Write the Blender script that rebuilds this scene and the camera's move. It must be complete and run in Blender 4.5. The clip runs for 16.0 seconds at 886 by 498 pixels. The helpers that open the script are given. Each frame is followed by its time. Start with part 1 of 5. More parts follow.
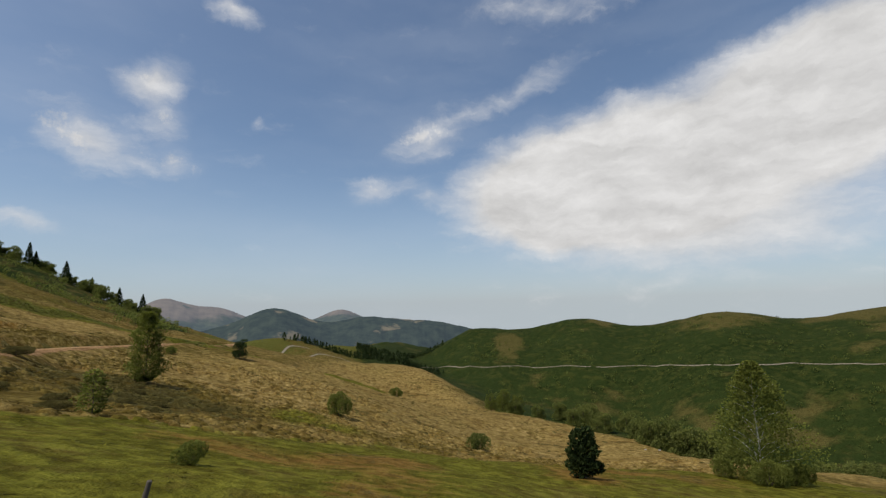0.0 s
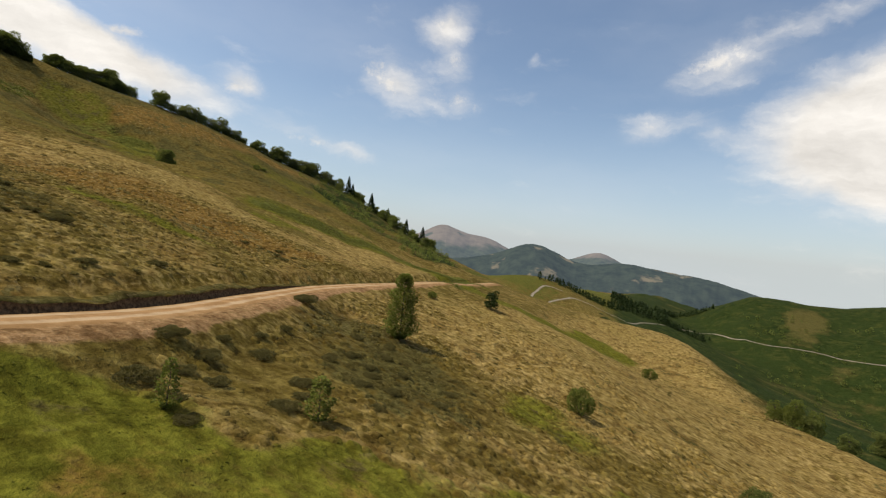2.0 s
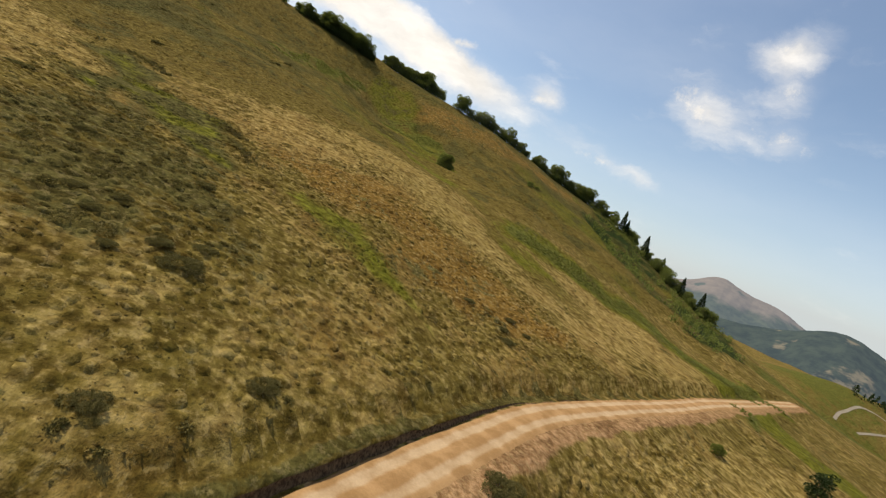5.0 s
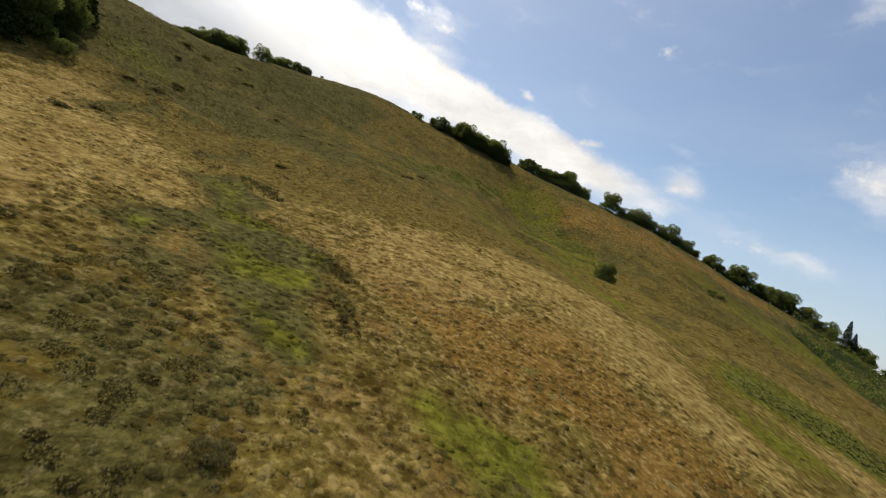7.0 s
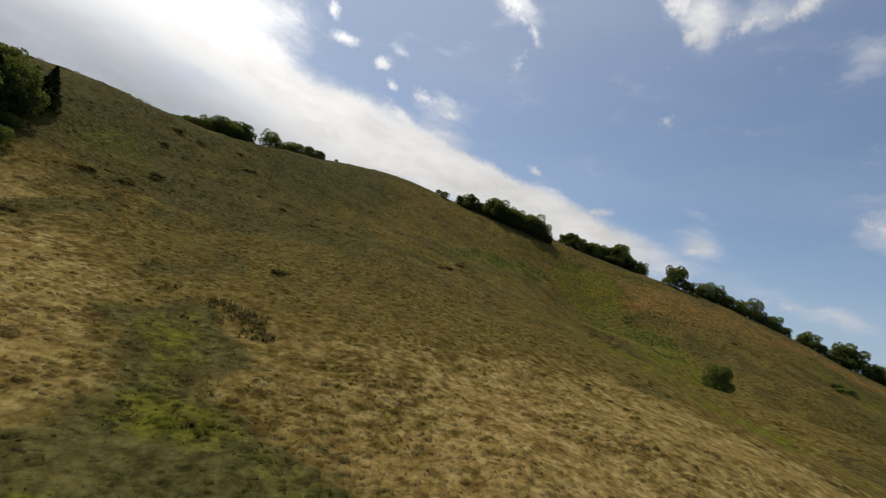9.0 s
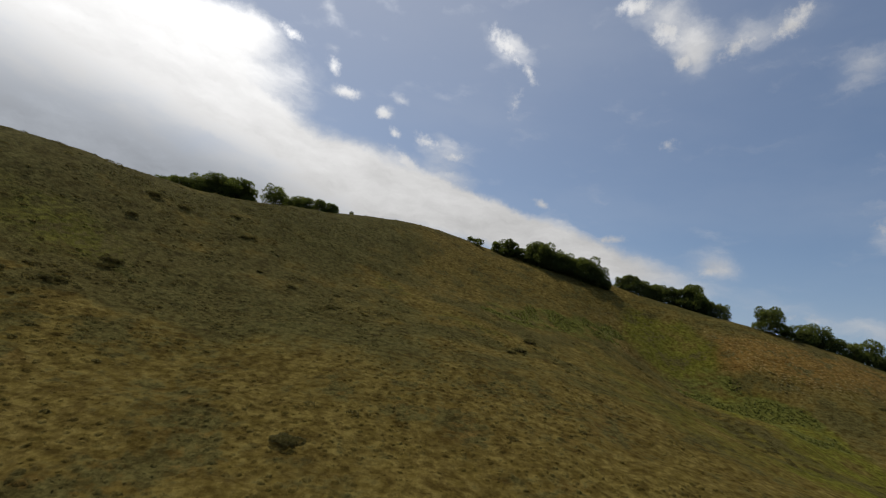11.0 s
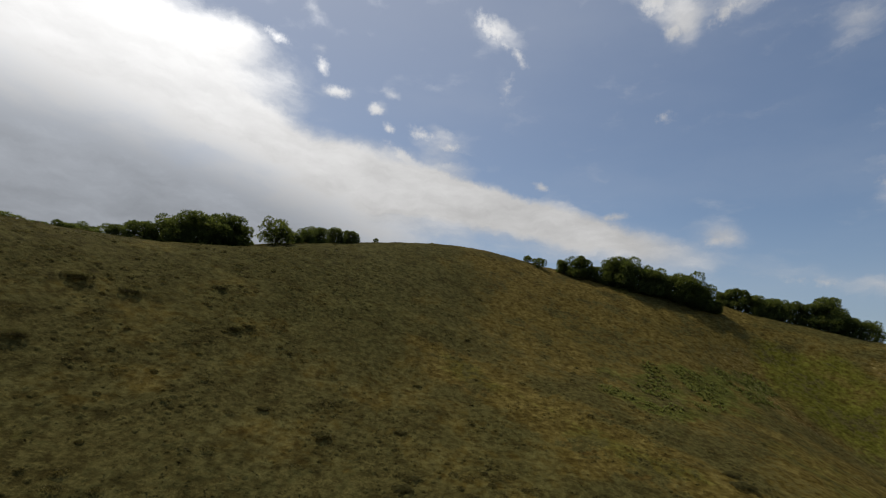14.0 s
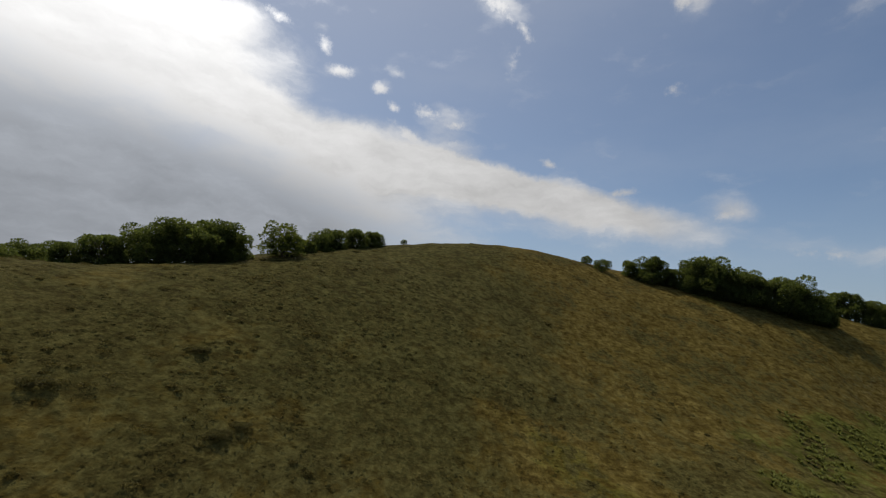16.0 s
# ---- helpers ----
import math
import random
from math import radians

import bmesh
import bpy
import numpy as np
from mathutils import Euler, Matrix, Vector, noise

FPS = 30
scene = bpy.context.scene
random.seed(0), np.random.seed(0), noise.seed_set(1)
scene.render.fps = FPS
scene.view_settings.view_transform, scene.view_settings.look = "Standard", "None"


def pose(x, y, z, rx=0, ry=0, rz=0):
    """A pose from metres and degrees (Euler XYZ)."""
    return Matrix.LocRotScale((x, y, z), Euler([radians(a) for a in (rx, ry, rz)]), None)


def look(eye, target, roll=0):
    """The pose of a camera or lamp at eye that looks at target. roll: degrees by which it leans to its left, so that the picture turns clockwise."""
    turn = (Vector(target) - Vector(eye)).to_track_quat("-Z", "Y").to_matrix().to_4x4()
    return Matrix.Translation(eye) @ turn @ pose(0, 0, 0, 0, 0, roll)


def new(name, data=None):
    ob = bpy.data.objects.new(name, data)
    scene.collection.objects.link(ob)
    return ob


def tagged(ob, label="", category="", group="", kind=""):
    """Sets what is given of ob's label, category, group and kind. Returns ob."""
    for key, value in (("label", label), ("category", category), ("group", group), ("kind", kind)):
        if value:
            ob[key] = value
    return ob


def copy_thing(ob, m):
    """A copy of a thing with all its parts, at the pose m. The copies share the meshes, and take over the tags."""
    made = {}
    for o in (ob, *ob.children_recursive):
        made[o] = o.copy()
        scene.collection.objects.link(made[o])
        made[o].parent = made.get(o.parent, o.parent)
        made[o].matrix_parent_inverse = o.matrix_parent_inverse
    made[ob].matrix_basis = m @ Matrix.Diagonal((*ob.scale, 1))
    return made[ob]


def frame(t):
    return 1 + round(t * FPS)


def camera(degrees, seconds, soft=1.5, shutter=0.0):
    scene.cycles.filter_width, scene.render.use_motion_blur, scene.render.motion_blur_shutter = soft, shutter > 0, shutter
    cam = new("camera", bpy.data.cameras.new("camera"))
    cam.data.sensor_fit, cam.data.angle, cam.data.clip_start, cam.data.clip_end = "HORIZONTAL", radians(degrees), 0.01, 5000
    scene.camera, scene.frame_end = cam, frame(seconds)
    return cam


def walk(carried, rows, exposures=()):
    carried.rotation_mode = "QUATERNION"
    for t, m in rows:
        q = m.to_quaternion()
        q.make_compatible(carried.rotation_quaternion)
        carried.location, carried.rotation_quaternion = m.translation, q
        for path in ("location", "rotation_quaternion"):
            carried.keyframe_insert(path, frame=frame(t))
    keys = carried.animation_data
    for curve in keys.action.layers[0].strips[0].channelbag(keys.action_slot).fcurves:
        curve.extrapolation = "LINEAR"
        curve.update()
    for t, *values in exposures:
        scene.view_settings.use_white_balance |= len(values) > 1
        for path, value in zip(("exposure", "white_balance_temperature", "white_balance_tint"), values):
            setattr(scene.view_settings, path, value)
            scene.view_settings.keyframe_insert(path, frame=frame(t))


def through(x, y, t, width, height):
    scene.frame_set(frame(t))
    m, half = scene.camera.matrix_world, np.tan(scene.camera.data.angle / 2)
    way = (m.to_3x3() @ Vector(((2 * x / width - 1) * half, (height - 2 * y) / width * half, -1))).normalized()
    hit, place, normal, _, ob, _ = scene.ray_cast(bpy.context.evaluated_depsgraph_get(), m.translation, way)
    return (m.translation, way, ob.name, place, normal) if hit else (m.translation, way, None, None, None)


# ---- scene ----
cam = camera(85.14, 16.0, soft=1.2, shutter=0.15)

# seconds; x, y, z in metres; yaw to the left of +y, pitch up and lean to the left in degrees
PATH = [
    (0.0, -0.00, 0.00, -0.00, 0.32, 7.39, -1.27),
    (0.5, -0.05, 1.28, 1.14, 4.95, 1.85, -1.49),
    (1.0, -0.21, 3.09, 2.56, 12.79, 0.56, -0.40),
    (1.5, -0.66, 5.51, 4.14, 22.43, -0.24, 3.12),
    (2.0, -1.77, 8.48, 5.70, 30.21, -1.02, 6.01),
    (2.5, -3.68, 11.73, 7.24, 36.34, -1.55, 8.50),
    (3.0, -6.21, 14.98, 8.98, 42.92, -2.46, 11.50),
    (3.2, -7.43, 16.28, 9.62, 45.25, -2.89, 12.79),
    (5.3, -27.36, 29.16, 14.20, 62.79, -5.93, 20.02),
    (5.5, -30.16, 29.97, 14.51, 65.28, -5.69, 19.82),
    (6.0, -37.63, 31.43, 15.50, 70.45, -4.24, 18.91),
    (6.5, -45.50, 32.34, 16.50, 74.66, -2.16, 18.15),
    (7.0, -53.47, 32.86, 17.45, 77.89, 0.18, 17.47),
    (7.5, -61.60, 32.72, 18.51, 79.69, 2.56, 17.24),
    (8.0, -69.87, 32.11, 19.68, 80.87, 4.47, 16.61),
    (8.5, -77.76, 31.23, 21.02, 82.03, 6.68, 15.76),
    (9.0, -85.85, 30.02, 22.67, 82.36, 8.44, 14.23),
    (9.2, -89.12, 29.44, 23.42, 82.40, 9.05, 13.58),
    (11.3, -120.62, 22.13, 33.95, 84.91, 12.90, 10.20),
    (11.5, -123.46, 21.23, 35.50, 84.89, 12.96, 10.15),
    (12.0, -130.30, 19.03, 38.52, 84.59, 13.68, 8.76),
    (12.5, -137.01, 16.87, 41.62, 84.71, 14.12, 7.66),
    (13.0, -143.42, 14.80, 44.62, 84.73, 14.12, 6.81),
    (13.5, -149.71, 12.80, 47.37, 84.85, 13.01, 6.10),
    (14.0, -155.45, 11.11, 49.79, 85.11, 11.72, 5.62),
    (14.5, -161.67, 9.22, 52.38, 85.23, 10.57, 5.23),
    (15.0, -167.98, 7.31, 54.85, 85.41, 9.80, 5.00),
    (15.5, -174.33, 5.62, 57.30, 85.75, 9.47, 4.86),
    (16.0, -180.73, 4.16, 59.86, 85.79, 9.19, 4.72),
]


def flown(x, y, z, yaw, pitch, lean):
    a, b = radians(yaw), radians(pitch)
    ahead = Vector((-math.sin(a) * math.cos(b), math.cos(a) * math.cos(b), math.sin(b)))
    return look((x, y, z), Vector((x, y, z)) + ahead, lean)


walk(cam, [(t, flown(*row)) for t, *row in PATH],
     [(0.0, 0.06, 6450, 10), (1.5, 0.32, 6750, 10), (3.0, 0.48, 7050, 10), (5.5, 0.56, 7000, 10), (7.5, 0.36, 6600, 10), (9.0, 0.0, 6450, 10), (11.5, -0.3, 6400, 10), (13.0, -0.35, 6400, 10), (16.0, -0.3, 6400, 10)])

# ---- world, sun ----
SUN_AZ, SUN_EL = 125.0, 60.0          # degrees to the left of +y, and up


def away(az, el):
    a, b = radians(az), radians(el)
    return Vector((-math.sin(a) * math.cos(b), math.cos(a) * math.cos(b), math.sin(b)))


sun = new("sun", bpy.data.lights.new("sun", "SUN"))
sun.data.energy, sun.data.angle, sun.data.color = 2.75, radians(0.6), (1.0, 0.925, 0.77)
sun.matrix_world = look((0, 0, 300), Vector((0, 0, 300)) - away(SUN_AZ, SUN_EL))

world = bpy.data.worlds.new("world")
scene.world = world
world.use_nodes = True


class Nodes:
    """Short ways to add shader nodes to a tree."""

    def __init__(self, tree):
        self.tree = tree
        tree.nodes.clear()

    def add(self, kind, **inputs):
        node = self.tree.nodes.new(kind)
        for key, value in inputs.items():
            self.put(node, key.replace("_", " "), value)
        return node

    def put(self, node, key, value):
        socket = node.inputs[int(key)] if key.isdigit() else node.inputs[key]
        if isinstance(value, bpy.types.NodeSocket):
            self.tree.links.new(value, socket)
        else:
            socket.default_value = value

    def math(self, op, a, b=0.0, clamp=False):
        node = self.tree.nodes.new("ShaderNodeMath")
        node.operation, node.use_clamp = op, clamp
        self.put(node, "0", a)
        self.put(node, "1", b)
        return node.outputs[0]

    def vec(self, op, a, b=(0, 0, 0)):
        node = self.tree.nodes.new("ShaderNodeVectorMath")
        node.operation = op
        self.put(node, "0", a)
        self.put(node, "1", b)
        return node.outputs["Value"] if op in ("DOT_PRODUCT", "LENGTH") else node.outputs[0]

    def mix(self, fac, a, b, blend="MIX"):
        node = self.tree.nodes.new("ShaderNodeMix")
        node.data_type, node.blend_type = "RGBA", blend
        for socket, value in ((node.inputs[0], fac), (node.inputs[6], a), (node.inputs[7], b)):
            if isinstance(value, bpy.types.NodeSocket):
                self.tree.links.new(value, socket)
            else:
                socket.default_value = (*value, 1.0) if isinstance(value, tuple) and len(value) == 3 else value
        return node.outputs[2]

    def ramp(self, value, a, b, lo=0.0, hi=1.0):
        """value from a..b to lo..hi, eased at both ends."""
        node = self.tree.nodes.new("ShaderNodeMapRange")
        node.interpolation_type = "SMOOTHSTEP"
        for key, v in (("Value", value), ("From Min", a), ("From Max", b), ("To Min", lo), ("To Max", hi)):
            self.put(node, key, v)
        return node.outputs[0]

    def noise(self, where, scale, detail=4.0, rough=0.55):
        node = self.tree.nodes.new("ShaderNodeTexNoise")
        for key, v in (("Vector", where), ("Scale", scale), ("Detail", detail), ("Roughness", rough)):
            self.put(node, key, v)
        return node.outputs[0]


w = Nodes(world.node_tree)
sky = w.add("ShaderNodeTexSky")
sky.sky_type, sky.sun_disc = "NISHITA", False
sky.sun_elevation, sky.sun_rotation = radians(SUN_EL), radians(-SUN_AZ)
sky.air_density, sky.dust_density, sky.ozone_density = 1.0, 0.6, 1.1
aim = w.add("ShaderNodeTexCoord").outputs["Generated"]
split = w.add("ShaderNodeSeparateXYZ", Vector=aim)
lifted = w.add("ShaderNodeCombineXYZ", X=split.outputs[0], Y=split.outputs[1], Z=w.math("MAXIMUM", split.outputs[2], 0.02)).outputs[0]
w.put(sky, "Vector", w.vec("NORMALIZE", lifted))
degrees = 180 / math.pi
right = w.math("MULTIPLY", w.math("ARCTAN2", split.outputs[0], split.outputs[1]), degrees)
up = w.math("MULTIPLY", w.math("ARCSINE", split.outputs[2]), degrees)
chart = w.add("ShaderNodeCombineXYZ", X=right, Y=up).outputs[0]
drift = w.add("ShaderNodeTexNoise", Vector=chart, Scale=0.16, Detail=7.0, Roughness=0.66)
drift_off = w.vec("SCALE", w.vec("MULTIPLY", w.vec("SUBTRACT", drift.outputs["Color"], (0.5, 0.5, 0.5)), (1, 1, 0)))
drift_off.node.inputs["Scale"].default_value = 3.4
blown = w.vec("ADD", chart, drift_off)
cover = 0.0


def cloud(az, el, long, wide, turn, amount):
    """One patch of cloud, by its place in the sky, half sizes and lean in degrees."""
    global cover
    at = w.add("ShaderNodeMapping", Vector=blown, Location=(-az, el, 0), Rotation=(0, 0, radians(turn)), Scale=(long * 1.1, wide * 1.1, 1))
    at.vector_type = "TEXTURE"
    ball = w.add("ShaderNodeTexGradient", Vector=at.outputs[0])
    ball.gradient_type = "SPHERICAL"
    node = w.tree.nodes.new("ShaderNodeMath")
    node.operation = "MULTIPLY_ADD"
    for n, v in enumerate((ball.outputs["Fac"], amount * (1.6 if amount >= 0.9 else 1.0), cover)):
        w.put(node, str(n), v)
    cover = node.outputs[0]


cloud(37.6, 17.1, 5.9, 3.3, -20, 0.85)
cloud(32.5, 24.0, 4.6, 2.3, 23, 0.80)
cloud(31.3, 20.5, 4.6, 3.6, -67, 0.55)
cloud(30.0, 15.9, 4.4, 2.0, -4, 0.50)
cloud(2.0, 20.3, 8.1, 3.1, 19, 0.62)
cloud(-11.0, 25.6, 10.4, 1.9, 22, 0.50)
cloud(8.3, 14.4, 4.7, 2.0, 10, 0.60)
cloud(2.5, 13.8, 3.8, 2.0, -34, 0.45)
cloud(-29.4, 16.9, 24.8, 8.1, 15, 1.20)
cloud(-14.4, 15.3, 14.5, 7.5, -168, 1.10)
cloud(-23.4, 11.9, 23.0, 7.3, -5, 0.90)
cloud(-14.1, 8.9, 6.3, 2.5, -168, 0.55)
cloud(-12.2, 33.1, 12.6, 2.2, -3, 0.50)
cloud(-42.1, 19.2, 10.8, 8.1, -1, 1.20)
cloud(24.7, 31.4, 3.9, 1.5, -15, 0.70)
cloud(21.9, 20.9, 1.0, 0.9, 6, 0.35)
cloud(41.5, 8.5, 3.6, 1.0, -8, 0.40)
cloud(-24.0, 6.5, 28.0, 6.5, -2, 0.50)
cloud(78.8, 15.6, 28.0, 4.0, -9, 0.80)
cloud(54.4, 14.4, 3.2, 1.9, -6, 0.50)
cloud(46.3, 9.9, 9.4, 1.5, -14, 0.40)
cloud(124.2, 26.0, 21.1, 7.6, -1, 1.50)
cloud(102.1, 20.5, 30.5, 3.5, -9, 1.20)
cloud(85.9, 20.4, 11.2, 1.6, -14, 0.80)
cloud(70.0, 15.0, 15.5, 2.6, -14, 0.90)
cloud(115.9, 14.8, 33.8, 6.9, 3, 0.80)
cloud(61.4, 39.3, 7.0, 3.0, -20, 0.80)
cloud(58.1, 35.5, 3.2, 2.7, -74, 0.65)
cloud(52.1, 36.9, 9.5, 2.5, 5, 0.60)
cloud(81.2, 36.1, 5.7, 1.8, -19, 0.60)
cloud(41.7, 32.1, 3.5, 2.4, 10, 0.60)
cloud(100.3, 27.9, 3.1, 0.9, 5, 0.50)
cloud(95.3, 26.7, 1.7, 1.0, -4, 0.60)
cloud(86.4, 23.7, 4.4, 1.4, -1, 0.60)
cloud(112.8, 30.2, 4.4, 2.3, -1, 0.70)
cloud(128.8, 19.9, 14.3, 8.2, -176, 1.30)
cloud(53.5, 14.0, 2.4, 1.2, -12, 0.45)
cloud(104.7, 35.2, 2.3, 1.4, -20, 0.40)
cloud(126.3, 11.3, 23.8, 4.4, 10, 0.70)
cloud(79.2, 30.2, 2.8, 1.4, -62, 0.30)
cloud(124.0, 6.0, 40.0, 8.0, -3, 1.10)
cloud(100.0, 10.5, 24.0, 4.5, -9, 0.80)
cloud(104.0, 18.0, 24.0, 4.0, -12, 0.70)
cloud(94.0, 13.0, 22.0, 3.2, -11, 0.50)
cloud(85.3, 21.9, 4.2, 1.1, -12, 0.60)
cloud(93.6, 28.5, 1.6, 0.8, -20, 0.55)
cloud(100.8, 28.0, 1.5, 0.6, -10, 0.50)
cloud(87.2, 25.2, 2.2, 0.8, -15, 0.45)
cloud(80.6, 36.9, 2.6, 1.2, -25, 0.55)
cloud(103.1, 31.7, 1.2, 0.8, 0, 0.40)
gentle = w.vec("ADD", chart, w.vec("MULTIPLY", drift_off, (0.38, 0.38, 0.0)))
puffs = 0.0


def puff(az, el, long, wide, turn, amount):
    """A small torn cloud that keeps its place."""
    global puffs
    at = w.add("ShaderNodeMapping", Vector=gentle, Location=(-az, el, 0), Rotation=(0, 0, radians(turn)), Scale=(long, wide, 1))
    at.vector_type = "TEXTURE"
    ball = w.add("ShaderNodeTexGradient", Vector=at.outputs[0])
    ball.gradient_type = "SPHERICAL"
    puffs = w.math("MAXIMUM", puffs, w.math("MULTIPLY", ball.outputs["Fac"], amount))


puff(108.6, 31.6, 2.6, 0.9, -8, 1.2)
puff(102.6, 30.1, 1.8, 1.3, -30, 1.1)
puff(100.2, 27.9, 2.8, 1.1, 3, 1.3)
puff(95.4, 26.6, 1.6, 1.1, -5, 1.5)
puff(93.4, 24.8, 1.5, 0.8, -30, 1.3)
puff(89.0, 24.6, 3.2, 1.3, -10, 1.1)
puff(85.6, 23.6, 2.6, 0.9, 8, 1.1)
puff(91.0, 21.7, 4.2, 1.2, -28, 1.5)
puff(85.0, 20.0, 5.6, 1.3, -18, 1.7)
puff(80.7, 18.9, 3.6, 0.8, -16, 1.3)
puff(73.7, 19.8, 2.0, 0.8, -25, 1.0)
puff(78.8, 30.4, 1.6, 2.6, -8, 0.7)
puff(81.2, 36.4, 4.6, 1.8, -30, 1.3)
puff(77.7, 34.0, 2.8, 1.1, -50, 1.0)
puff(59.9, 26.7, 2.0, 1.2, -15, 0.7)
puff(65.0, 40.5, 3.6, 1.6, 0, 1.4)
puff(61.0, 38.0, 3.4, 1.8, -20, 1.5)
puff(58.8, 35.5, 2.4, 2.0, -60, 1.3)
puff(53.0, 36.2, 3.6, 2.0, 20, 1.1)
puff(48.0, 37.2, 3.6, 2.0, 30, 1.2)
puff(65.4, 16.5, 3.4, 0.8, 6, 1.0)
puff(54.5, 13.8, 4.0, 1.4, 2, 1.0)
puff(46.5, 9.6, 6.0, 1.0, -8, 0.8)
puff(38.6, 17.2, 4.6, 2.3, -28, 1.2)
puff(33.0, 23.9, 3.4, 1.5, 14, 1.1)
puff(31.3, 20.3, 3.0, 2.2, -60, 0.8)
puff(30.5, 16.1, 4.6, 1.8, -10, 0.7)
puff(2.4, 20.7, 5.6, 2.0, 16, 1.2)
puff(8.4, 14.5, 4.0, 1.4, 8, 0.8)
fleece = w.noise(w.add("ShaderNodeMapping", Vector=blown, Rotation=(0, 0, radians(-22)), Scale=(0.13, 0.36, 1)).outputs[0], 1.0, 8.0, 0.60)
body = w.math("MINIMUM", w.math("MULTIPLY", cover, 1.1), 1.5)
rag = w.ramp(cover, 0.3, 1.2, 1.6, 0.3)
dense = w.math("ADD", body, w.math("MULTIPLY", w.math("SUBTRACT", fleece, 0.5), rag))
torn = w.noise(chart, 0.75, 7.0, 0.68)
shreds = w.math("ADD", w.math("MULTIPLY", puffs, 1.15), w.math("MULTIPLY", w.math("SUBTRACT", torn, 0.62), 2.4))
thick = w.math("MAXIMUM", w.ramp(dense, 0.08, 1.35), w.math("MULTIPLY", w.ramp(shreds, 0.0, 1.25), w.ramp(puffs, 0.0, 0.35, 0.0, 0.9)))
streak = w.noise(w.add("ShaderNodeMapping", Vector=blown, Rotation=(0, 0, radians(24)), Scale=(0.035, 0.13, 1)).outputs[0], 1.0, 4.0, 0.5)
wisp = w.math("MULTIPLY", w.ramp(streak, 0.40, 0.80), 0.14)
veil = w.math("MAXIMUM", w.math("MULTIPLY", w.ramp(cover, 0.0, 0.6), 0.22), wisp)
haze = w.ramp(up, 18.0, -1.0, 0.0, 0.60)
toward = w.vec("DOT_PRODUCT", aim, tuple(away(SUN_AZ, SUN_EL)))
near_sun = w.math("POWER", w.math("MAXIMUM", toward, 0.0), 7.0)
round_sun = w.math("POWER", w.math("MAXIMUM", toward, 0.0), 3.0)
# the deep bank of cloud below the sun is seen from its shaded side
under = w.add("ShaderNodeMapping", Vector=chart, Location=(-116, 8, 0), Rotation=(0, 0, radians(-10)), Scale=(44, 15, 1))
under.vector_type = "TEXTURE"
under_ball = w.add("ShaderNodeTexGradient", Vector=under.outputs[0])
under_ball.gradient_type = "SPHERICAL"
shaded = w.ramp(w.math("ADD", under_ball.outputs["Fac"], w.math("MULTIPLY", w.math("SUBTRACT", fleece, 0.5), 0.5)), 0.10, 0.55)
bright = w.math("ADD", 6.5, w.math("MULTIPLY", near_sun, 21.0))
bright = w.math("ADD", bright, w.math("MULTIPLY", w.math("SUBTRACT", fleece, 0.5), 5.5))
bright = w.math("MULTIPLY", bright, w.math("SUBTRACT", 1.0, w.math("MULTIPLY", shaded, 0.40)))
cloud_white = w.mix(shaded, (1.0, 0.985, 0.965), (0.90, 0.95, 1.03))
cloud_light = w.vec("SCALE", cloud_white)
w.put(cloud_light.node, "Scale", bright)
clear = w.mix(haze, sky.outputs[0], (3.35, 4.15, 5.4))
clear = w.mix(w.math("MULTIPLY", round_sun, 0.46), clear, (6.6, 6.7, 6.9))
clear = w.mix(w.math("MULTIPLY", veil, 1.0), clear, (5.6, 6.0, 6.7))
shown = w.mix(thick, clear, cloud_light)
back = w.add("ShaderNodeBackground", Color=shown, Strength=0.1)
w.tree.links.new(back.outputs[0], w.add("ShaderNodeOutputWorld").inputs[0])

# ---- materials ----
def material(name, rough=0.9, spec=0.15):
    m = bpy.data.materials.new(name)
    m.use_nodes = True
    n = Nodes(m.node_tree)
    shade = n.add("ShaderNodeBsdfPrincipled", Roughness=rough)
    n.put(shade, "Specular IOR Level", spec)
    n.tree.links.new(shade.outputs[0], n.add("ShaderNodeOutputMaterial").inputs[0])
    return m, n, shade


def attr(n, name):
    node = n.add("ShaderNodeAttribute")
    node.attribute_name = name
    return node.outputs["Fac"]


def bumped(n, shade, height, strength, distance):
    n.put(shade, "Normal", n.add("ShaderNodeBump", Height=height, Strength=strength, Distance=distance).outputs[0])


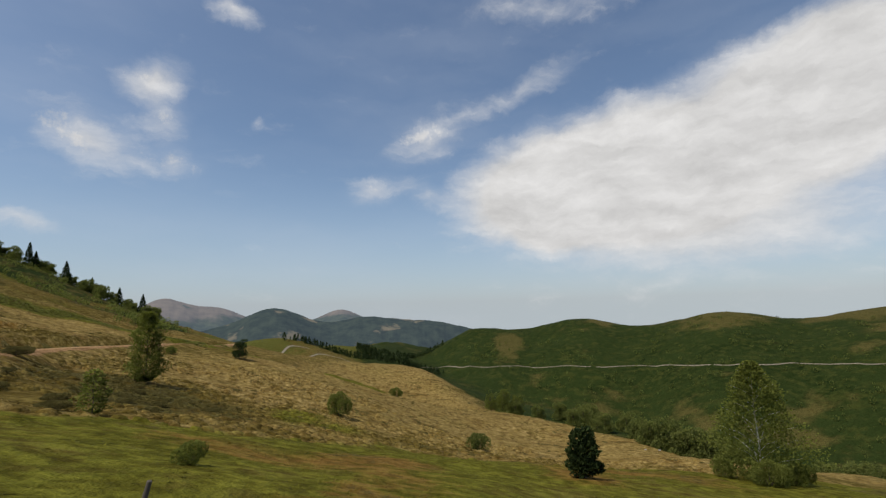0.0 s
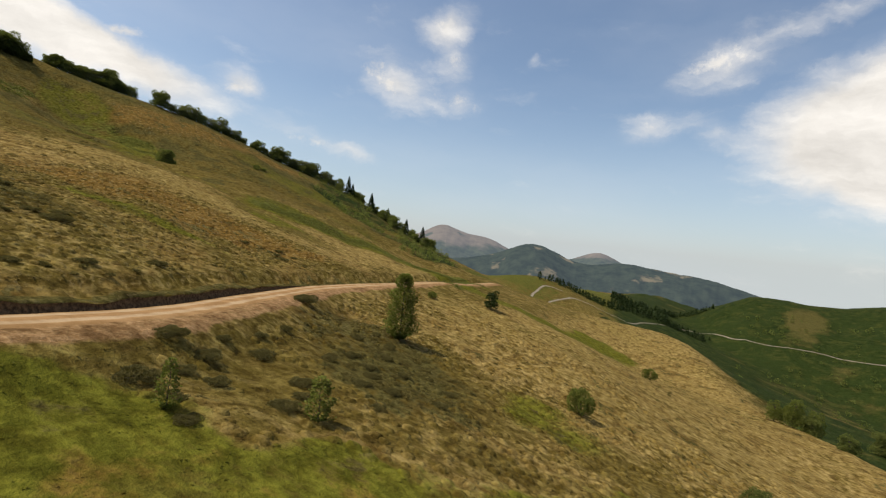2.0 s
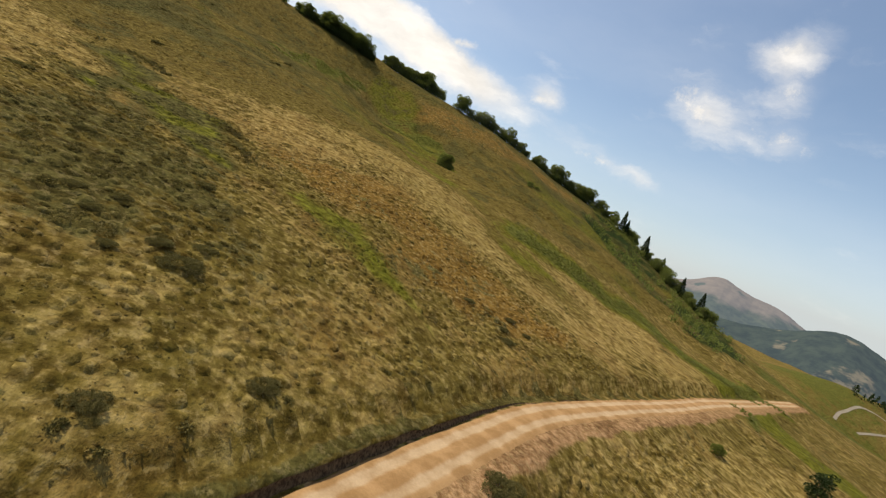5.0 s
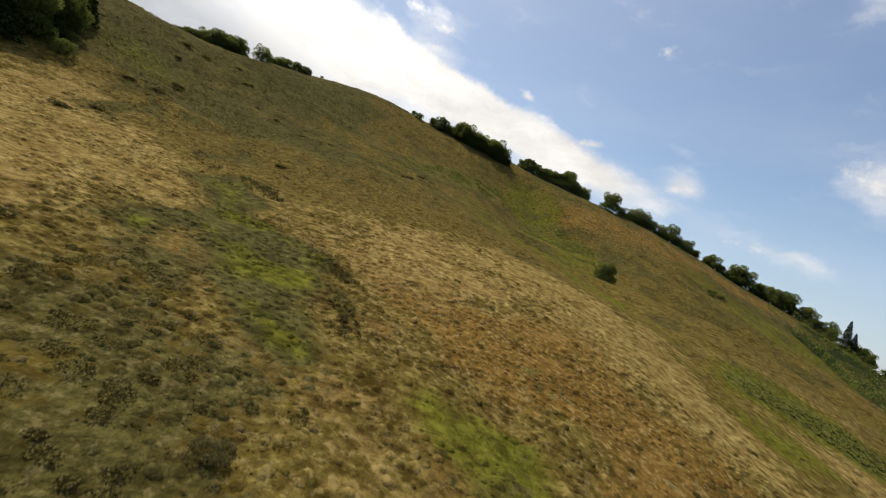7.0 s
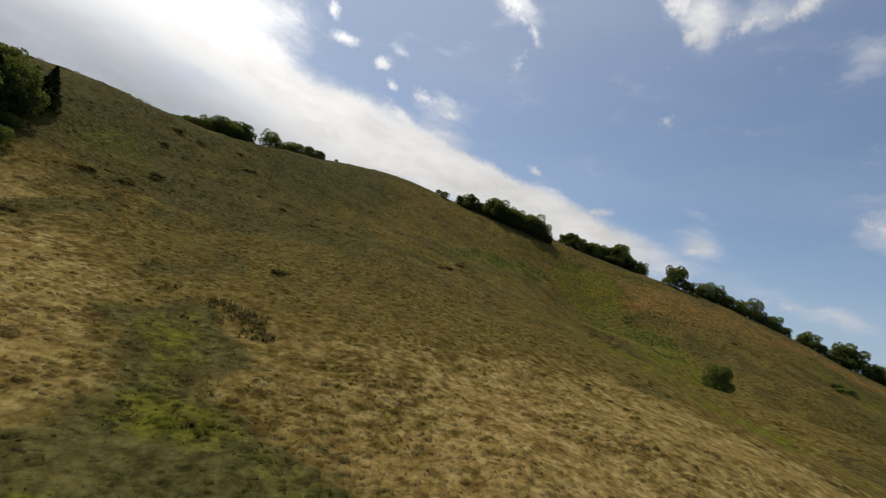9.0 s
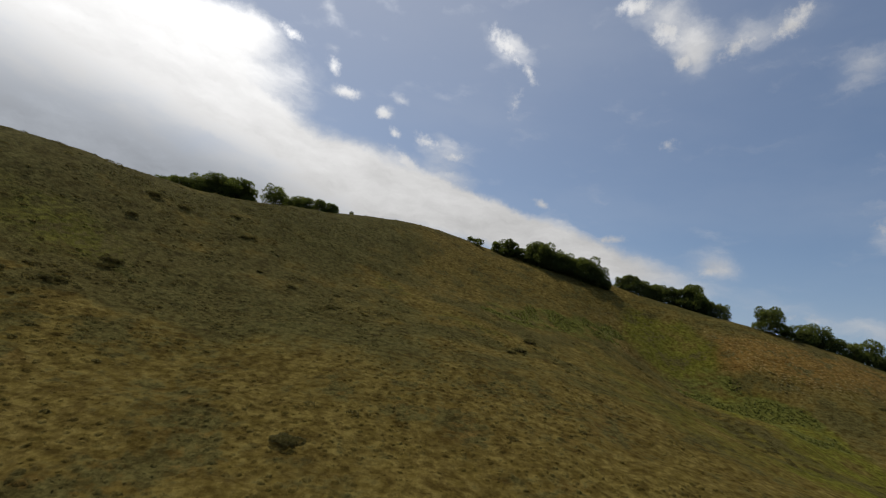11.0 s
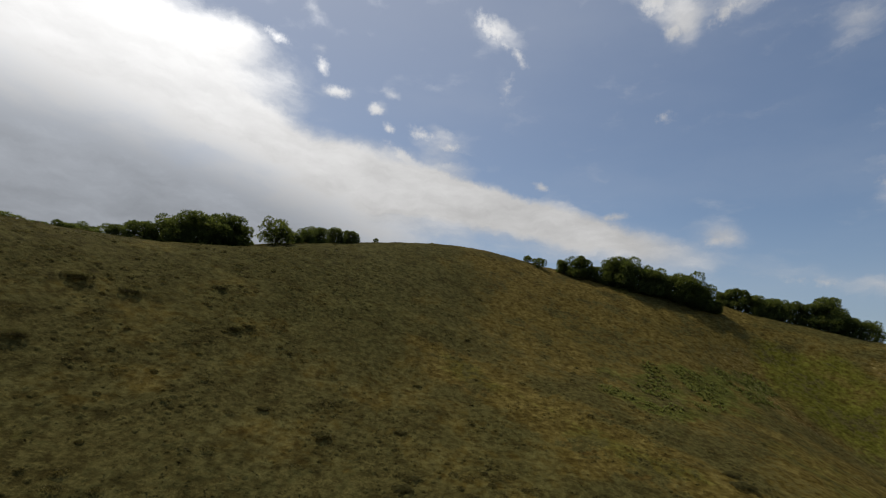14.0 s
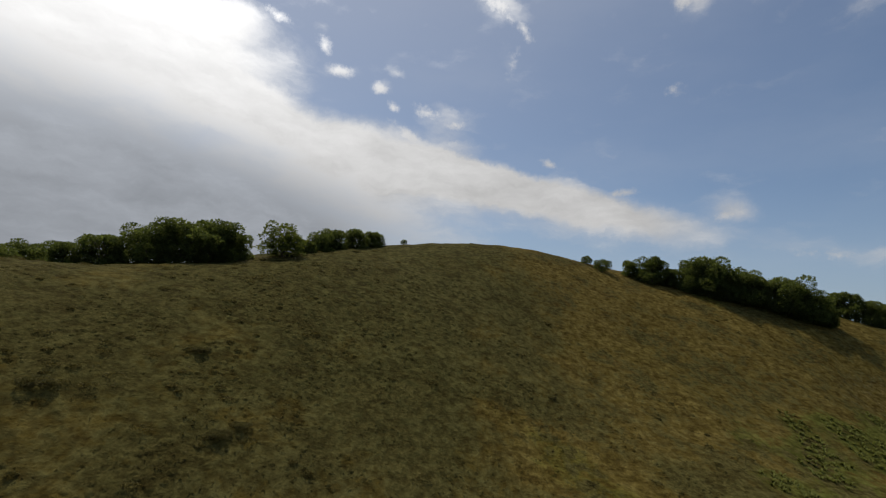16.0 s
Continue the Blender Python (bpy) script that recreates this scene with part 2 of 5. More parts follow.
def sward(n, where, tuft):
    """The colours of the pasture: straw, olive grass, lush wet grass, bracken, heather and bare soil."""
    big, mid, small = n.noise(where, 0.022, 3.0), n.noise(where, 0.11, 4.0), n.noise(where, 0.75, 4.0, 0.65)
    fine = n.noise(where, 3.2, 3.0, 0.7)
    straw = n.mix(n.ramp(small, 0.35, 0.65), (0.238, 0.160, 0.046), (0.372, 0.270, 0.104))
    olive = n.mix(n.ramp(small, 0.35, 0.65), (0.112, 0.080, 0.018), (0.196, 0.146, 0.042))
    rust = n.mix(n.ramp(fine, 0.3, 0.7), (0.176, 0.110, 0.032), (0.262, 0.168, 0.056))
    lush = n.mix(n.ramp(small, 0.35, 0.65), (0.090, 0.089, 0.011), (0.172, 0.163, 0.023))
    bracken = n.mix(n.ramp(small, 0.3, 0.7), (0.080, 0.084, 0.016), (0.150, 0.148, 0.034))
    heather = n.mix(n.ramp(fine, 0.3, 0.7), (0.070, 0.060, 0.018), (0.132, 0.110, 0.036))
    broom = n.mix(n.ramp(mid, 0.35, 0.65), (0.013, 0.025, 0.006), (0.046, 0.060, 0.015))
    soil = n.mix(n.ramp(fine, 0.3, 0.7), (0.260, 0.142, 0.066), (0.400, 0.250, 0.135))

    moss = n.mix(n.ramp(small, 0.35, 0.65), (0.070, 0.063, 0.020), (0.132, 0.114, 0.038))

    def where_grows(name, a, b, wobble):
        v = n.math("ADD", attr(n, name), n.math("MULTIPLY", n.math("SUBTRACT", mid, 0.5), wobble))
        v = n.math("ADD", v, n.math("MULTIPLY", n.math("SUBTRACT", small, 0.5), wobble * 0.7))
        return n.ramp(v, a, b)

    dry = where_grows("gold", 0.30, 0.72, 1.3)
    c = n.mix(dry, olive, straw)
    c = n.mix(n.math("MULTIPLY", n.ramp(mid, 0.52, 0.68), 0.55), c, rust)
    c = n.mix(where_grows("moss", 0.30, 0.66, 1.1), c, moss)
    c = n.mix(where_grows("lush", 0.35, 0.62, 0.8), c, lush)
    c = n.mix(where_grows("rust", 0.45, 0.80, 1.2), c, n.mix(0.5, rust, (0.215, 0.118, 0.022)))
    c = n.mix(where_grows("fern", 0.40, 0.60, 1.0), c, bracken)
    land_noise = n.noise(where, 0.014, 7.0, 0.68)
    thick = n.math("ADD", attr(n, "broom"), n.math("MULTIPLY", n.math("SUBTRACT", land_noise, 0.5), 1.9))
    clot = n.noise(where, 0.055, 5.0, 0.65)
    c = n.mix(n.ramp(thick, 0.32, 0.66), c, n.mix(n.ramp(clot, 0.48, 0.68), n.mix(n.ramp(land_noise, 0.3, 0.6), broom, (0.030, 0.046, 0.012)), (0.056, 0.066, 0.017)))
    c = n.mix(where_grows("heath_and_shade", 0.50, 0.74, 1.7), c, heather)
    c = n.mix(where_grows("soil", 0.40, 0.60, 0.6), c, soil)
    blotch = n.noise(where, 0.28, 4.0, 0.65)
    dry_ground = n.ramp(attr(n, "lush"), 0.35, 0.65, 1.0, 0.12)
    c = n.mix(n.math("MULTIPLY", n.ramp(blotch, 0.50, 0.66, 0.0, 0.55), n.math("ADD", 0.4, n.math("MULTIPLY", dry_ground, 0.6))), c, n.mix(1.0, c, (0.55, 0.50, 0.42), "MULTIPLY"))
    c = n.mix(n.ramp(big, 0.3, 0.7, 0.0, 0.28), c, n.mix(1.0, c, (0.72, 0.80, 0.62), "MULTIPLY"))
    # sheep-worn ledges that follow the contours
    rise = n.add("ShaderNodeSeparateXYZ", Vector=where).outputs[2]
    ledge = n.math("SINE", n.math("MULTIPLY", n.math("ADD", rise, n.math("MULTIPLY", n.math("ADD", mid, n.math("MULTIPLY", small, 0.35)), 3.2)), 8.5))
    trodden = n.math("MULTIPLY", n.ramp(ledge, 0.1, 0.9), n.ramp(n.math("ADD", attr(n, "gold"), attr(n, "rust")), 0.35, 0.95, 0.08, 0.50))
    c = n.mix(n.math("MULTIPLY", n.math("MULTIPLY", trodden, dry_ground), n.ramp(blotch, 0.35, 0.6)), c, n.mix(1.0, c, (0.50, 0.46, 0.40), "MULTIPLY"))
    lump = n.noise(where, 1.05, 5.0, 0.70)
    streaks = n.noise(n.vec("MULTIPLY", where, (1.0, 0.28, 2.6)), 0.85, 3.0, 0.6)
    # gaps between the lumps are darkened in the colour; lump also drives the bump
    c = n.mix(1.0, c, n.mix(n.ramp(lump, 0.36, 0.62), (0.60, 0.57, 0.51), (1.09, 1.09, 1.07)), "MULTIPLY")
    tuft_noise = n.noise(where, 1.5, 4.0, 0.7)
    c = n.mix(n.math("MULTIPLY", n.ramp(tuft_noise, 0.53, 0.64), n.math("MULTIPLY", n.ramp(attr(n, "rust"), 0.2, 0.7, 0.0, 0.45), n.ramp(attr(n, "lush"), 0.15, 0.45, 1.0, 0.0))), c, (0.40, 0.31, 0.14))
    c = n.mix(n.math("MULTIPLY", n.ramp(streaks, 0.54, 0.66, 0.0, 0.62), n.math("ADD", 0.10, n.math("MULTIPLY", dry_ground, 0.80))), c, n.mix(1.0, c, (0.52, 0.48, 0.42), "MULTIPLY"))
    return c, lump, fine


ground_mat, n, shade = material("pasture", 1.0, 0.03)
where = n.add("ShaderNodeNewGeometry").outputs["Position"]
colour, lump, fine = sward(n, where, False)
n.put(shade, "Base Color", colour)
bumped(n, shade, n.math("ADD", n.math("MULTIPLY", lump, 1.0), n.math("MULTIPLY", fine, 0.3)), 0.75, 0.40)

grass_mat, n, shade = material("grass blades", 0.8, 0.08)
geo = n.add("ShaderNodeNewGeometry")
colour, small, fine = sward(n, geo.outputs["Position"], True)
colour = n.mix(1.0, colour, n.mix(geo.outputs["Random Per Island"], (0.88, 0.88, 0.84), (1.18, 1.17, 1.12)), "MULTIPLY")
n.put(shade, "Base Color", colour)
# bent blades catch the light as the turf does
lean = n.mix(geo.outputs["Random Per Island"], (-0.05, 0.15, 0.97), (0.4, -0.15, 0.9))
n.put(shade, "Normal", n.vec("NORMALIZE", lean))
glow_through = n.add("ShaderNodeBsdfTranslucent", Color=colour)
both = n.add("ShaderNodeMixShader", Fac=0.15)
n.tree.links.new(shade.outputs[0], both.inputs[1])
n.tree.links.new(glow_through.outputs[0], both.inputs[2])
n.tree.links.new(both.outputs[0], [o for o in n.tree.nodes if o.bl_idname == "ShaderNodeOutputMaterial"][0].inputs[0])


def leafy(name, dark, light, through=0.25, soft=False):
    """Foliage whose clumps differ from one another, lit a little from behind."""
    m, n, shade = material(name, 0.8, 0.06)
    geo = n.add("ShaderNodeNewGeometry")
    own = n.add("ShaderNodeObjectInfo").outputs["Random"]
    fac = n.math("ADD", n.math("MULTIPLY", geo.outputs["Random Per Island"], 0.75), n.math("MULTIPLY", own, 0.25))
    spread = n.noise(n.add("ShaderNodeTexCoord").outputs["Object"], 0.5, 2.0)
    fac = n.math("ADD", fac, n.math("MULTIPLY", n.math("SUBTRACT", spread, 0.5), 0.6), clamp=True)
    c = n.mix(fac, dark, light)
    n.put(shade, "Base Color", c)
    if soft:
        n.put(shade, "Normal", n.vec("NORMALIZE", n.vec("ADD", n.vec("MULTIPLY", geo.outputs["Normal"], (0.45, 0.45, 0.45)), (-0.1, -0.1, 0.85))))
    trans = n.add("ShaderNodeBsdfTranslucent", Color=n.mix(1.0, c, (1.1, 1.25, 0.55), "MULTIPLY"))
    both = n.add("ShaderNodeMixShader", Fac=through)
    n.tree.links.new(shade.outputs[0], both.inputs[1])
    n.tree.links.new(trans.outputs[0], both.inputs[2])
    out = [o for o in n.tree.nodes if o.bl_idname == "ShaderNodeOutputMaterial"][0]
    n.tree.links.new(both.outputs[0], out.inputs[0])
    return m


beech_leaf = leafy("broad leaves", (0.062, 0.080, 0.022), (0.190, 0.205, 0.060), 0.4, True)
light_leaf = leafy("birch leaves", (0.078, 0.094, 0.018), (0.178, 0.192, 0.046), 0.35, True)
needle = leafy("conifer needles", (0.018, 0.030, 0.012), (0.056, 0.078, 0.026), 0.15)
heather_leaf = leafy("heather", (0.082, 0.070, 0.024), (0.158, 0.134, 0.050), 0.2, True)
fern_leaf = leafy("bracken fronds", (0.084, 0.094, 0.022), (0.160, 0.164, 0.044), 0.2, True)
cushion_leaf = leafy("heather cushions", (0.094, 0.076, 0.024), (0.166, 0.134, 0.044), 0.15, True)

bark_mat, n, shade = material("bark", 0.95, 0.1)
where = n.add("ShaderNodeTexCoord").outputs["Object"]
grain = n.noise(n.vec("MULTIPLY", where, (1, 1, 0.2)), 12.0, 5.0)
n.put(shade, "Base Color", n.mix(grain, (0.045, 0.034, 0.024), (0.16, 0.13, 0.10)))
bumped(n, shade, grain, 0.6, 0.03)

birch_mat, n, shade = material("birch bark", 0.8, 0.2)
where = n.add("ShaderNodeTexCoord").outputs["Object"]
bands = n.noise(n.vec("MULTIPLY", where, (1, 1, 5)), 3.0, 4.0)
n.put(shade, "Base Color", n.mix(n.ramp(bands, 0.55, 0.65), (0.62, 0.60, 0.55), (0.08, 0.07, 0.06)))

road_mat, n, shade = material("dirt road", 1.0, 0.05)
where = n.add("ShaderNodeNewGeometry").outputs["Position"]
worn = attr(n, "worn")
blotch, grit = n.noise(where, 0.5, 4.0), n.noise(where, 6.0, 4.0, 0.7)
earth = n.mix(n.ramp(blotch, 0.35, 0.65), (0.280, 0.160, 0.068), (0.380, 0.228, 0.105))
pale = n.mix(n.ramp(blotch, 0.35, 0.65), (0.37, 0.25, 0.14), (0.46, 0.33, 0.20))
colour = n.mix(n.ramp(n.math("ADD", worn, n.math("MULTIPLY", n.math("SUBTRACT", blotch, 0.5), 0.8)), 0.3, 0.75), earth, pale)
colour = n.mix(1.0, colour, n.mix(grit, (0.72, 0.72, 0.72), (1.25, 1.25, 1.25)), "MULTIPLY")
n.put(shade, "Base Color", colour)
bumped(n, shade, grit, 0.5, 0.08)

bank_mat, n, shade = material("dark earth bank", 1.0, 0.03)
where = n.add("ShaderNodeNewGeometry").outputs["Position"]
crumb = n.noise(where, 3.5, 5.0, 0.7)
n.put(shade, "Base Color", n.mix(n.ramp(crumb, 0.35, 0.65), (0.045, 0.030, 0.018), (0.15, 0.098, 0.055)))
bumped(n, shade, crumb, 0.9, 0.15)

gravel_mat, n, shade = material("pale gravel track", 1.0, 0.05)
where = n.add("ShaderNodeNewGeometry").outputs["Position"]
n.put(shade, "Base Color", n.mix(n.noise(where, 0.12, 4.0), (0.20, 0.165, 0.12), (0.36, 0.31, 0.24)))

rock_mat, n, shade = material("pale limestone", 0.9, 0.2)
where = n.add("ShaderNodeTexCoord").outputs["Object"]
n.put(shade, "Base Color", n.mix(n.noise(where, 2.5, 5.0), (0.20, 0.185, 0.16), (0.42, 0.40, 0.36)))

post_mat, n, shade = material("weathered wood", 0.95, 0.1)
where = n.add("ShaderNodeTexCoord").outputs["Object"]
n.put(shade, "Base Color", n.mix(n.noise(n.vec("MULTIPLY", where, (1, 1, 0.15)), 25.0, 4.0), (0.06, 0.05, 0.04), (0.18, 0.155, 0.13)))

# far land: its own colour, and the air's blue haze put in as emission
def distant(name, dark, light, bare, bare_from, haze_glow, woods_to):
    m, n, shade = material(name, 1.0, 0.0)
    where = n.add("ShaderNodeNewGeometry").outputs["Position"]
    patches, speck = n.noise(where, 0.0042, 5.0, 0.6), n.noise(where, 0.016, 4.0, 0.7)
    c = n.mix(n.ramp(speck, 0.3, 0.7), dark, light)
    c = n.mix(n.ramp(patches, bare_from, bare_from + 0.07), c, bare)
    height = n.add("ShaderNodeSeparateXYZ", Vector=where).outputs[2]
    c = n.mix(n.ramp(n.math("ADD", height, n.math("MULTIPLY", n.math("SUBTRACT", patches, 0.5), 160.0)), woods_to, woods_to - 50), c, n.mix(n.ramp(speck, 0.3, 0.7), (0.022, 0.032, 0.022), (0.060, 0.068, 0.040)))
    n.put(shade, "Base Color", c)
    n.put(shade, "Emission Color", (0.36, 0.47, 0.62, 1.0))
    n.put(shade, "Emission Strength", haze_glow)
    return m


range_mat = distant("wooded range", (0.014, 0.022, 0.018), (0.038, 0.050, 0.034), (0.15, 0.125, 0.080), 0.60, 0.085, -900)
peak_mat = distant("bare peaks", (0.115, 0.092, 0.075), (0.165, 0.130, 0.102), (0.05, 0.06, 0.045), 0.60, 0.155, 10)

# ---- the lie of the land ----
# heights in metres added to the large landforms, on a 40 m grid: rows go up in y from -100, columns in x from -345
LOCAL = np.array([
    [-13.3, -4.3, 3.7, 13.4, 15.4, 13.4, 9.5, 6.3, 4.6, 4.0, 3.7],
    [-15.2, 8.9, 0.5, 34.3, 28.5, 1.5, -1.2, 2.4, 8.5, 14.7, 4.9],
    [-9.2, -5.1, 3.3, -9.6, -21.3, -18.1, -8.3, -0.7, 0.0, 11.6, 4.5],
    [1.7, 18.5, -7.6, -19.2, -14.5, -17.9, -17.0, -4.3, -7.6, -1.5, 2.4],
    [4.8, 14.2, -15.7, -11.6, -14.7, -13.8, -10.0, -14.5, -14.4, -10.0, 2.5],
    [9.6, 16.2, -0.8, -27.1, -20.5, -12.1, -16.9, -15.5, -10.4, -18.7, -3.6],
    [10.7, 4.0, 8.6, -13.8, -10.5, -9.8, -22.5, -13.6, -12.6, -14.7, -1.7],
    [7.7, -1.0, 11.4, -8.5, -10.5, -4.8, -11.9, -8.6, -23.8, -14.6, 2.2],
    [3.7, 2.7, 3.3, -3.2, -12.4, -3.1, 4.6, 0.8, -7.9, -1.2, 1.7],
])


def bell(v, at, wide):
    return np.exp(-(((v - at) / wide) ** 2))


def step(v, a, b):
    s = np.clip((v - a) / (b - a), 0.0, 1.0)
    return s * s * (3 - 2 * s)


def softplus(v, soft):
    return soft * np.logaddexp(0.0, v / soft)


def landforms(x, y):
    """The long ridge, the hill across the valley and the low land beyond."""
    crest_x = -295 + 0.22 * (270 - softplus(270 - y, 40))
    crest_z = 84 - 0.16 * softplus(y, 40) - 0.40 * softplus(y - 302, 15) + 0.50 * softplus(y - 412, 25) - 20 * step(-y, 5, 85) - 0.05 * softplus(-y - 300, 80)
    d = x - crest_x
    ridge = crest_z - 0.28 * softplus(d, 25) - 0.10 * softplus(-d - 15, 15) + 0.10 * softplus(-d - 300, 60)
    ridge = ridge - 20 * bell(x, -105, 85) * step(y, 130, 235) * step(-y, -620, -470)
    ridge = ridge - 11.5 * bell(x, -186, 40) * bell(y, 297, 40)
    ridge = ridge + 16 * bell(x, -215, 70) * bell(y, 640, 120)
    r, az = np.hypot(x, y), np.degrees(np.arctan2(x, y))
    top = np.interp(az, [-40, -22, -11, -4.8, -2.2, 0.5, 2.5, 5.8, 9.7, 13.6, 16.3, 19.6, 22.5, 25.3, 28, 30.5, 32.8, 35.1, 37.2, 39.3, 42, 60],
                    [-40, -110, -165, -120, -94, -62, -43, -37, -44, -29, -27, -39, -41, -24, -11, -9, -17, -25, -19, -9, -3, 5])
    crest_r = 1290 - 60 * bell(az, 30, 12) + 420 * step(-az, 8, 20)
    face = crest_r - r
    across = top - 0.22 * softplus(face - 30, 30) - 0.10 * softplus(face - 330, 30) - 0.25 * softplus(-face - 60, 40)
    across = np.where(np.abs(az) < 120, across, -400)
    floor = -165 - 0.14 * softplus(r - 1400, 200)
    k = 9.0
    parts = np.stack([ridge, across, floor])
    m = parts.max(0)
    return m + k * np.log(np.exp((parts - m) / k).sum(0))


def hump(u):
    """The uniform cubic B-spline."""
    a = np.abs(u)
    return np.where(a < 1, 2 / 3 - a * a + a**3 / 2, np.where(a < 2, (2 - a) ** 3 / 6, 0.0))


def local_basis(v, start, count):
    return hump((v[..., None] - start) / 40.0 - np.arange(count))


def spline(points, gap):
    """Points along a smooth line through the given ones."""
    p = np.array([2 * np.subtract(points[0], points[1]) * 0.5 + points[0], *points, 2 * np.subtract(points[-1], points[-2]) * 0.5 + points[-1]], float)
    out = []
    for a, b, c, d in zip(p, p[1:], p[2:], p[3:]):
        count = max(2, int(np.hypot(*(c - b)[:2]) / gap))
        s = np.arange(count)[:, None] / count
        out.append(0.5 * (2 * b + (c - a) * s + (2 * a - 5 * b + 4 * c - d) * s**2 + (3 * b - a - 3 * c + d) * s**3))
    return np.concatenate(out + [p[-2:-1]])


def beside(x, y, line):
    """How far points lie from a line, on which side (positive to its left) and at which of its points."""
    best, side, at = np.full(x.shape, 1e9), np.zeros(x.shape), np.zeros(x.shape)
    for i, (a, b) in enumerate(zip(line, line[1:])):
        ab = b - a
        s = np.clip(((x - a[0]) * ab[0] + (y - a[1]) * ab[1]) / (ab @ ab), 0, 1)
        dx, dy = x - a[0] - s * ab[0], y - a[1] - s * ab[1]
        d = np.hypot(dx, dy)
        hit = d < best
        best = np.where(hit, d, best)
        side = np.where(hit, np.sign(ab[0] * dy - ab[1] * dx), side)
        at = np.where(hit, i + s, at)
    return best, side, at


DALE = spline([(-262, 98), (-232, 108), (-206, 117), (-188, 130), (-172, 152), (-150, 165), (-120, 180)], 6.0)


def smooth_land(x, y):
    x, y = np.asarray(x, float), np.asarray(y, float)
    bx, by = local_basis(x, -345, 11), local_basis(y, -100, 9)
    off, _, at = beside(x, y, DALE)
    along = at / (len(DALE) - 1)
    dip = -6.7 * bell(along, 0.1, 0.22) + -1.1 * bell(along, 0.37, 0.22) + -6.6 * bell(along, 0.63, 0.22) + -3.5 * bell(along, 0.9, 0.22)
    dip = dip * bell(off, 0.0, 17.0) - 2.6 * bell(np.hypot(x + 156, y - 97), 0.0, 15.0) + 4.5 * bell(np.hypot(x + 213, y - 109), 0.0, 14.0) - 2.5 * bell(np.hypot(x + 265, y - 116), 0.0, 14.0)
    return landforms(x, y) + np.einsum("...i,...j,ji->...", bx, by, LOCAL) + dip


# ---- road line and vegetation zones ----
ROAD = spline([(-13, -60), (-22, -20), (-28.5, 8), (-32.5, 18), (-35, 24), (-39.5, 33), (-45.5, 43), (-51.5, 54), (-57, 65.5), (-62.5, 85),
               (-67, 103), (-72.8, 124), (-79.5, 150), (-86, 172), (-91, 191), (-94, 205), (-98, 225)], 3.0)
road_z = smooth_land(ROAD[:, 0], ROAD[:, 1]) - 0.32
road_z = np.convolve(np.pad(road_z, 6, mode="edge"), np.ones(13) / 13, mode="valid")
STRIP = spline([(-80, 158), (-69, 153), (-61, 154), (-54, 160), (-48, 176), (-38, 190)], 5.0)
GREEN_STRIP = spline([(-124, 110), (-116, 128), (-108, 142), (-99, 152), (-92, 166), (-93, 190)], 5.0)
BRINK = spline([(-30, 300), (-5, 215), (6, 182), (17, 163), (30, 133), (41, 115), (40, 95), (48, 80), (64, 78), (95, 92), (160, 120)], 8.0)


def fray(x, y, size, seed):
    """Smooth random values from 0 to 1 with features of that size."""
    u, v = x / size + seed * 17.3, y / size - seed * 9.1
    i, j = np.floor(u), np.floor(v)
    f, g = u - i, v - j
    f, g = f * f * (3 - 2 * f), g * g * (3 - 2 * g)

    def corner(a, b):
        h = np.sin(a * 127.1 + b * 311.7 + seed * 74.7) * 43758.5453
        return h - np.floor(h)

    top = corner(i, j) * (1 - f) + corner(i + 1, j) * f
    low = corner(i, j + 1) * (1 - f) + corner(i + 1, j + 1) * f
    return top * (1 - g) + low * g


def patch(x, y, cx, cy, long, wide, turn):
    """1 in the middle of an oval, 0.5 on its edge."""
    c, s = math.cos(radians(turn)), math.sin(radians(turn))
    u, v = ((x - cx) * c + (y - cy) * s) / long, (-(x - cx) * s + (y - cy) * c) / wide
    return np.exp(-0.693 * (u * u + v * v) ** 1.5)


def within(x, y, outline, soft=2.5):
    """1 inside a closed outline, 0 outside, eased over its edge."""
    line = np.array(outline + outline[:1], float)
    off, _, _ = beside(x, y, line)
    inner = np.zeros(x.shape, bool)
    for (ax, ay), (bx, by) in zip(line, line[1:]):
        if ay != by:
            inner ^= ((ay > y) != (by > y)) & (x < ax + (y - ay) * (bx - ax) / (by - ay))
    return step(np.where(inner, off, -off), -soft, soft)


# outlines of the kinds of growth, in plan
SHOULDER = [(-121, 38), (-112, 45), (-114, 51), (-117, 62), (-112, 67), (-103, 75), (-90, 88), (-75, 97), (-78, 104), (-98, 95),
            (-116, 92), (-130, 88), (-142, 83), (-153, 79), (-154, 66), (-150, 50), (-138, 37)]
BROWN_TUFTS = [(-110, 36), (-112, 44), (-114, 52), (-117, 62), (-110, 70), (-98, 78), (-86, 90), (-74, 95), (-66, 80), (-70, 62), (-80, 56), (-88, 52), (-92, 40)]
PALE_BROW = [(-164, -36), (-164, -8), (-146, 1), (-133, 6), (-118, 14), (-112, 17), (-104, 13), (-97, 9), (-88, 2), (-96, -18), (-120, -34)]
GREEN_HOLLOW = [(-131, 8), (-140, 12), (-139, 17), (-134, 21), (-119, 21), (-113, 27), (-107, 34), (-97, 34), (-86, 36), (-82, 33), (-88, 30), (-92, 28), (-93, 25), (-102, 21),
                (-95, 18), (-94, 12), (-112, 17), (-120, 15)]
GREEN_TONGUE = [(-80, 39), (-87, 44), (-87, 52), (-79, 54), (-70, 55), (-60, 58), (-58, 54), (-66, 50), (-70, 46), (-74, 42)]
HEATH_UPHILL = [(-54, 17), (-70, 14), (-88, 12), (-96, 17), (-96, 25), (-88, 29), (-82, 34), (-74, 36), (-62, 37), (-54, 30)]
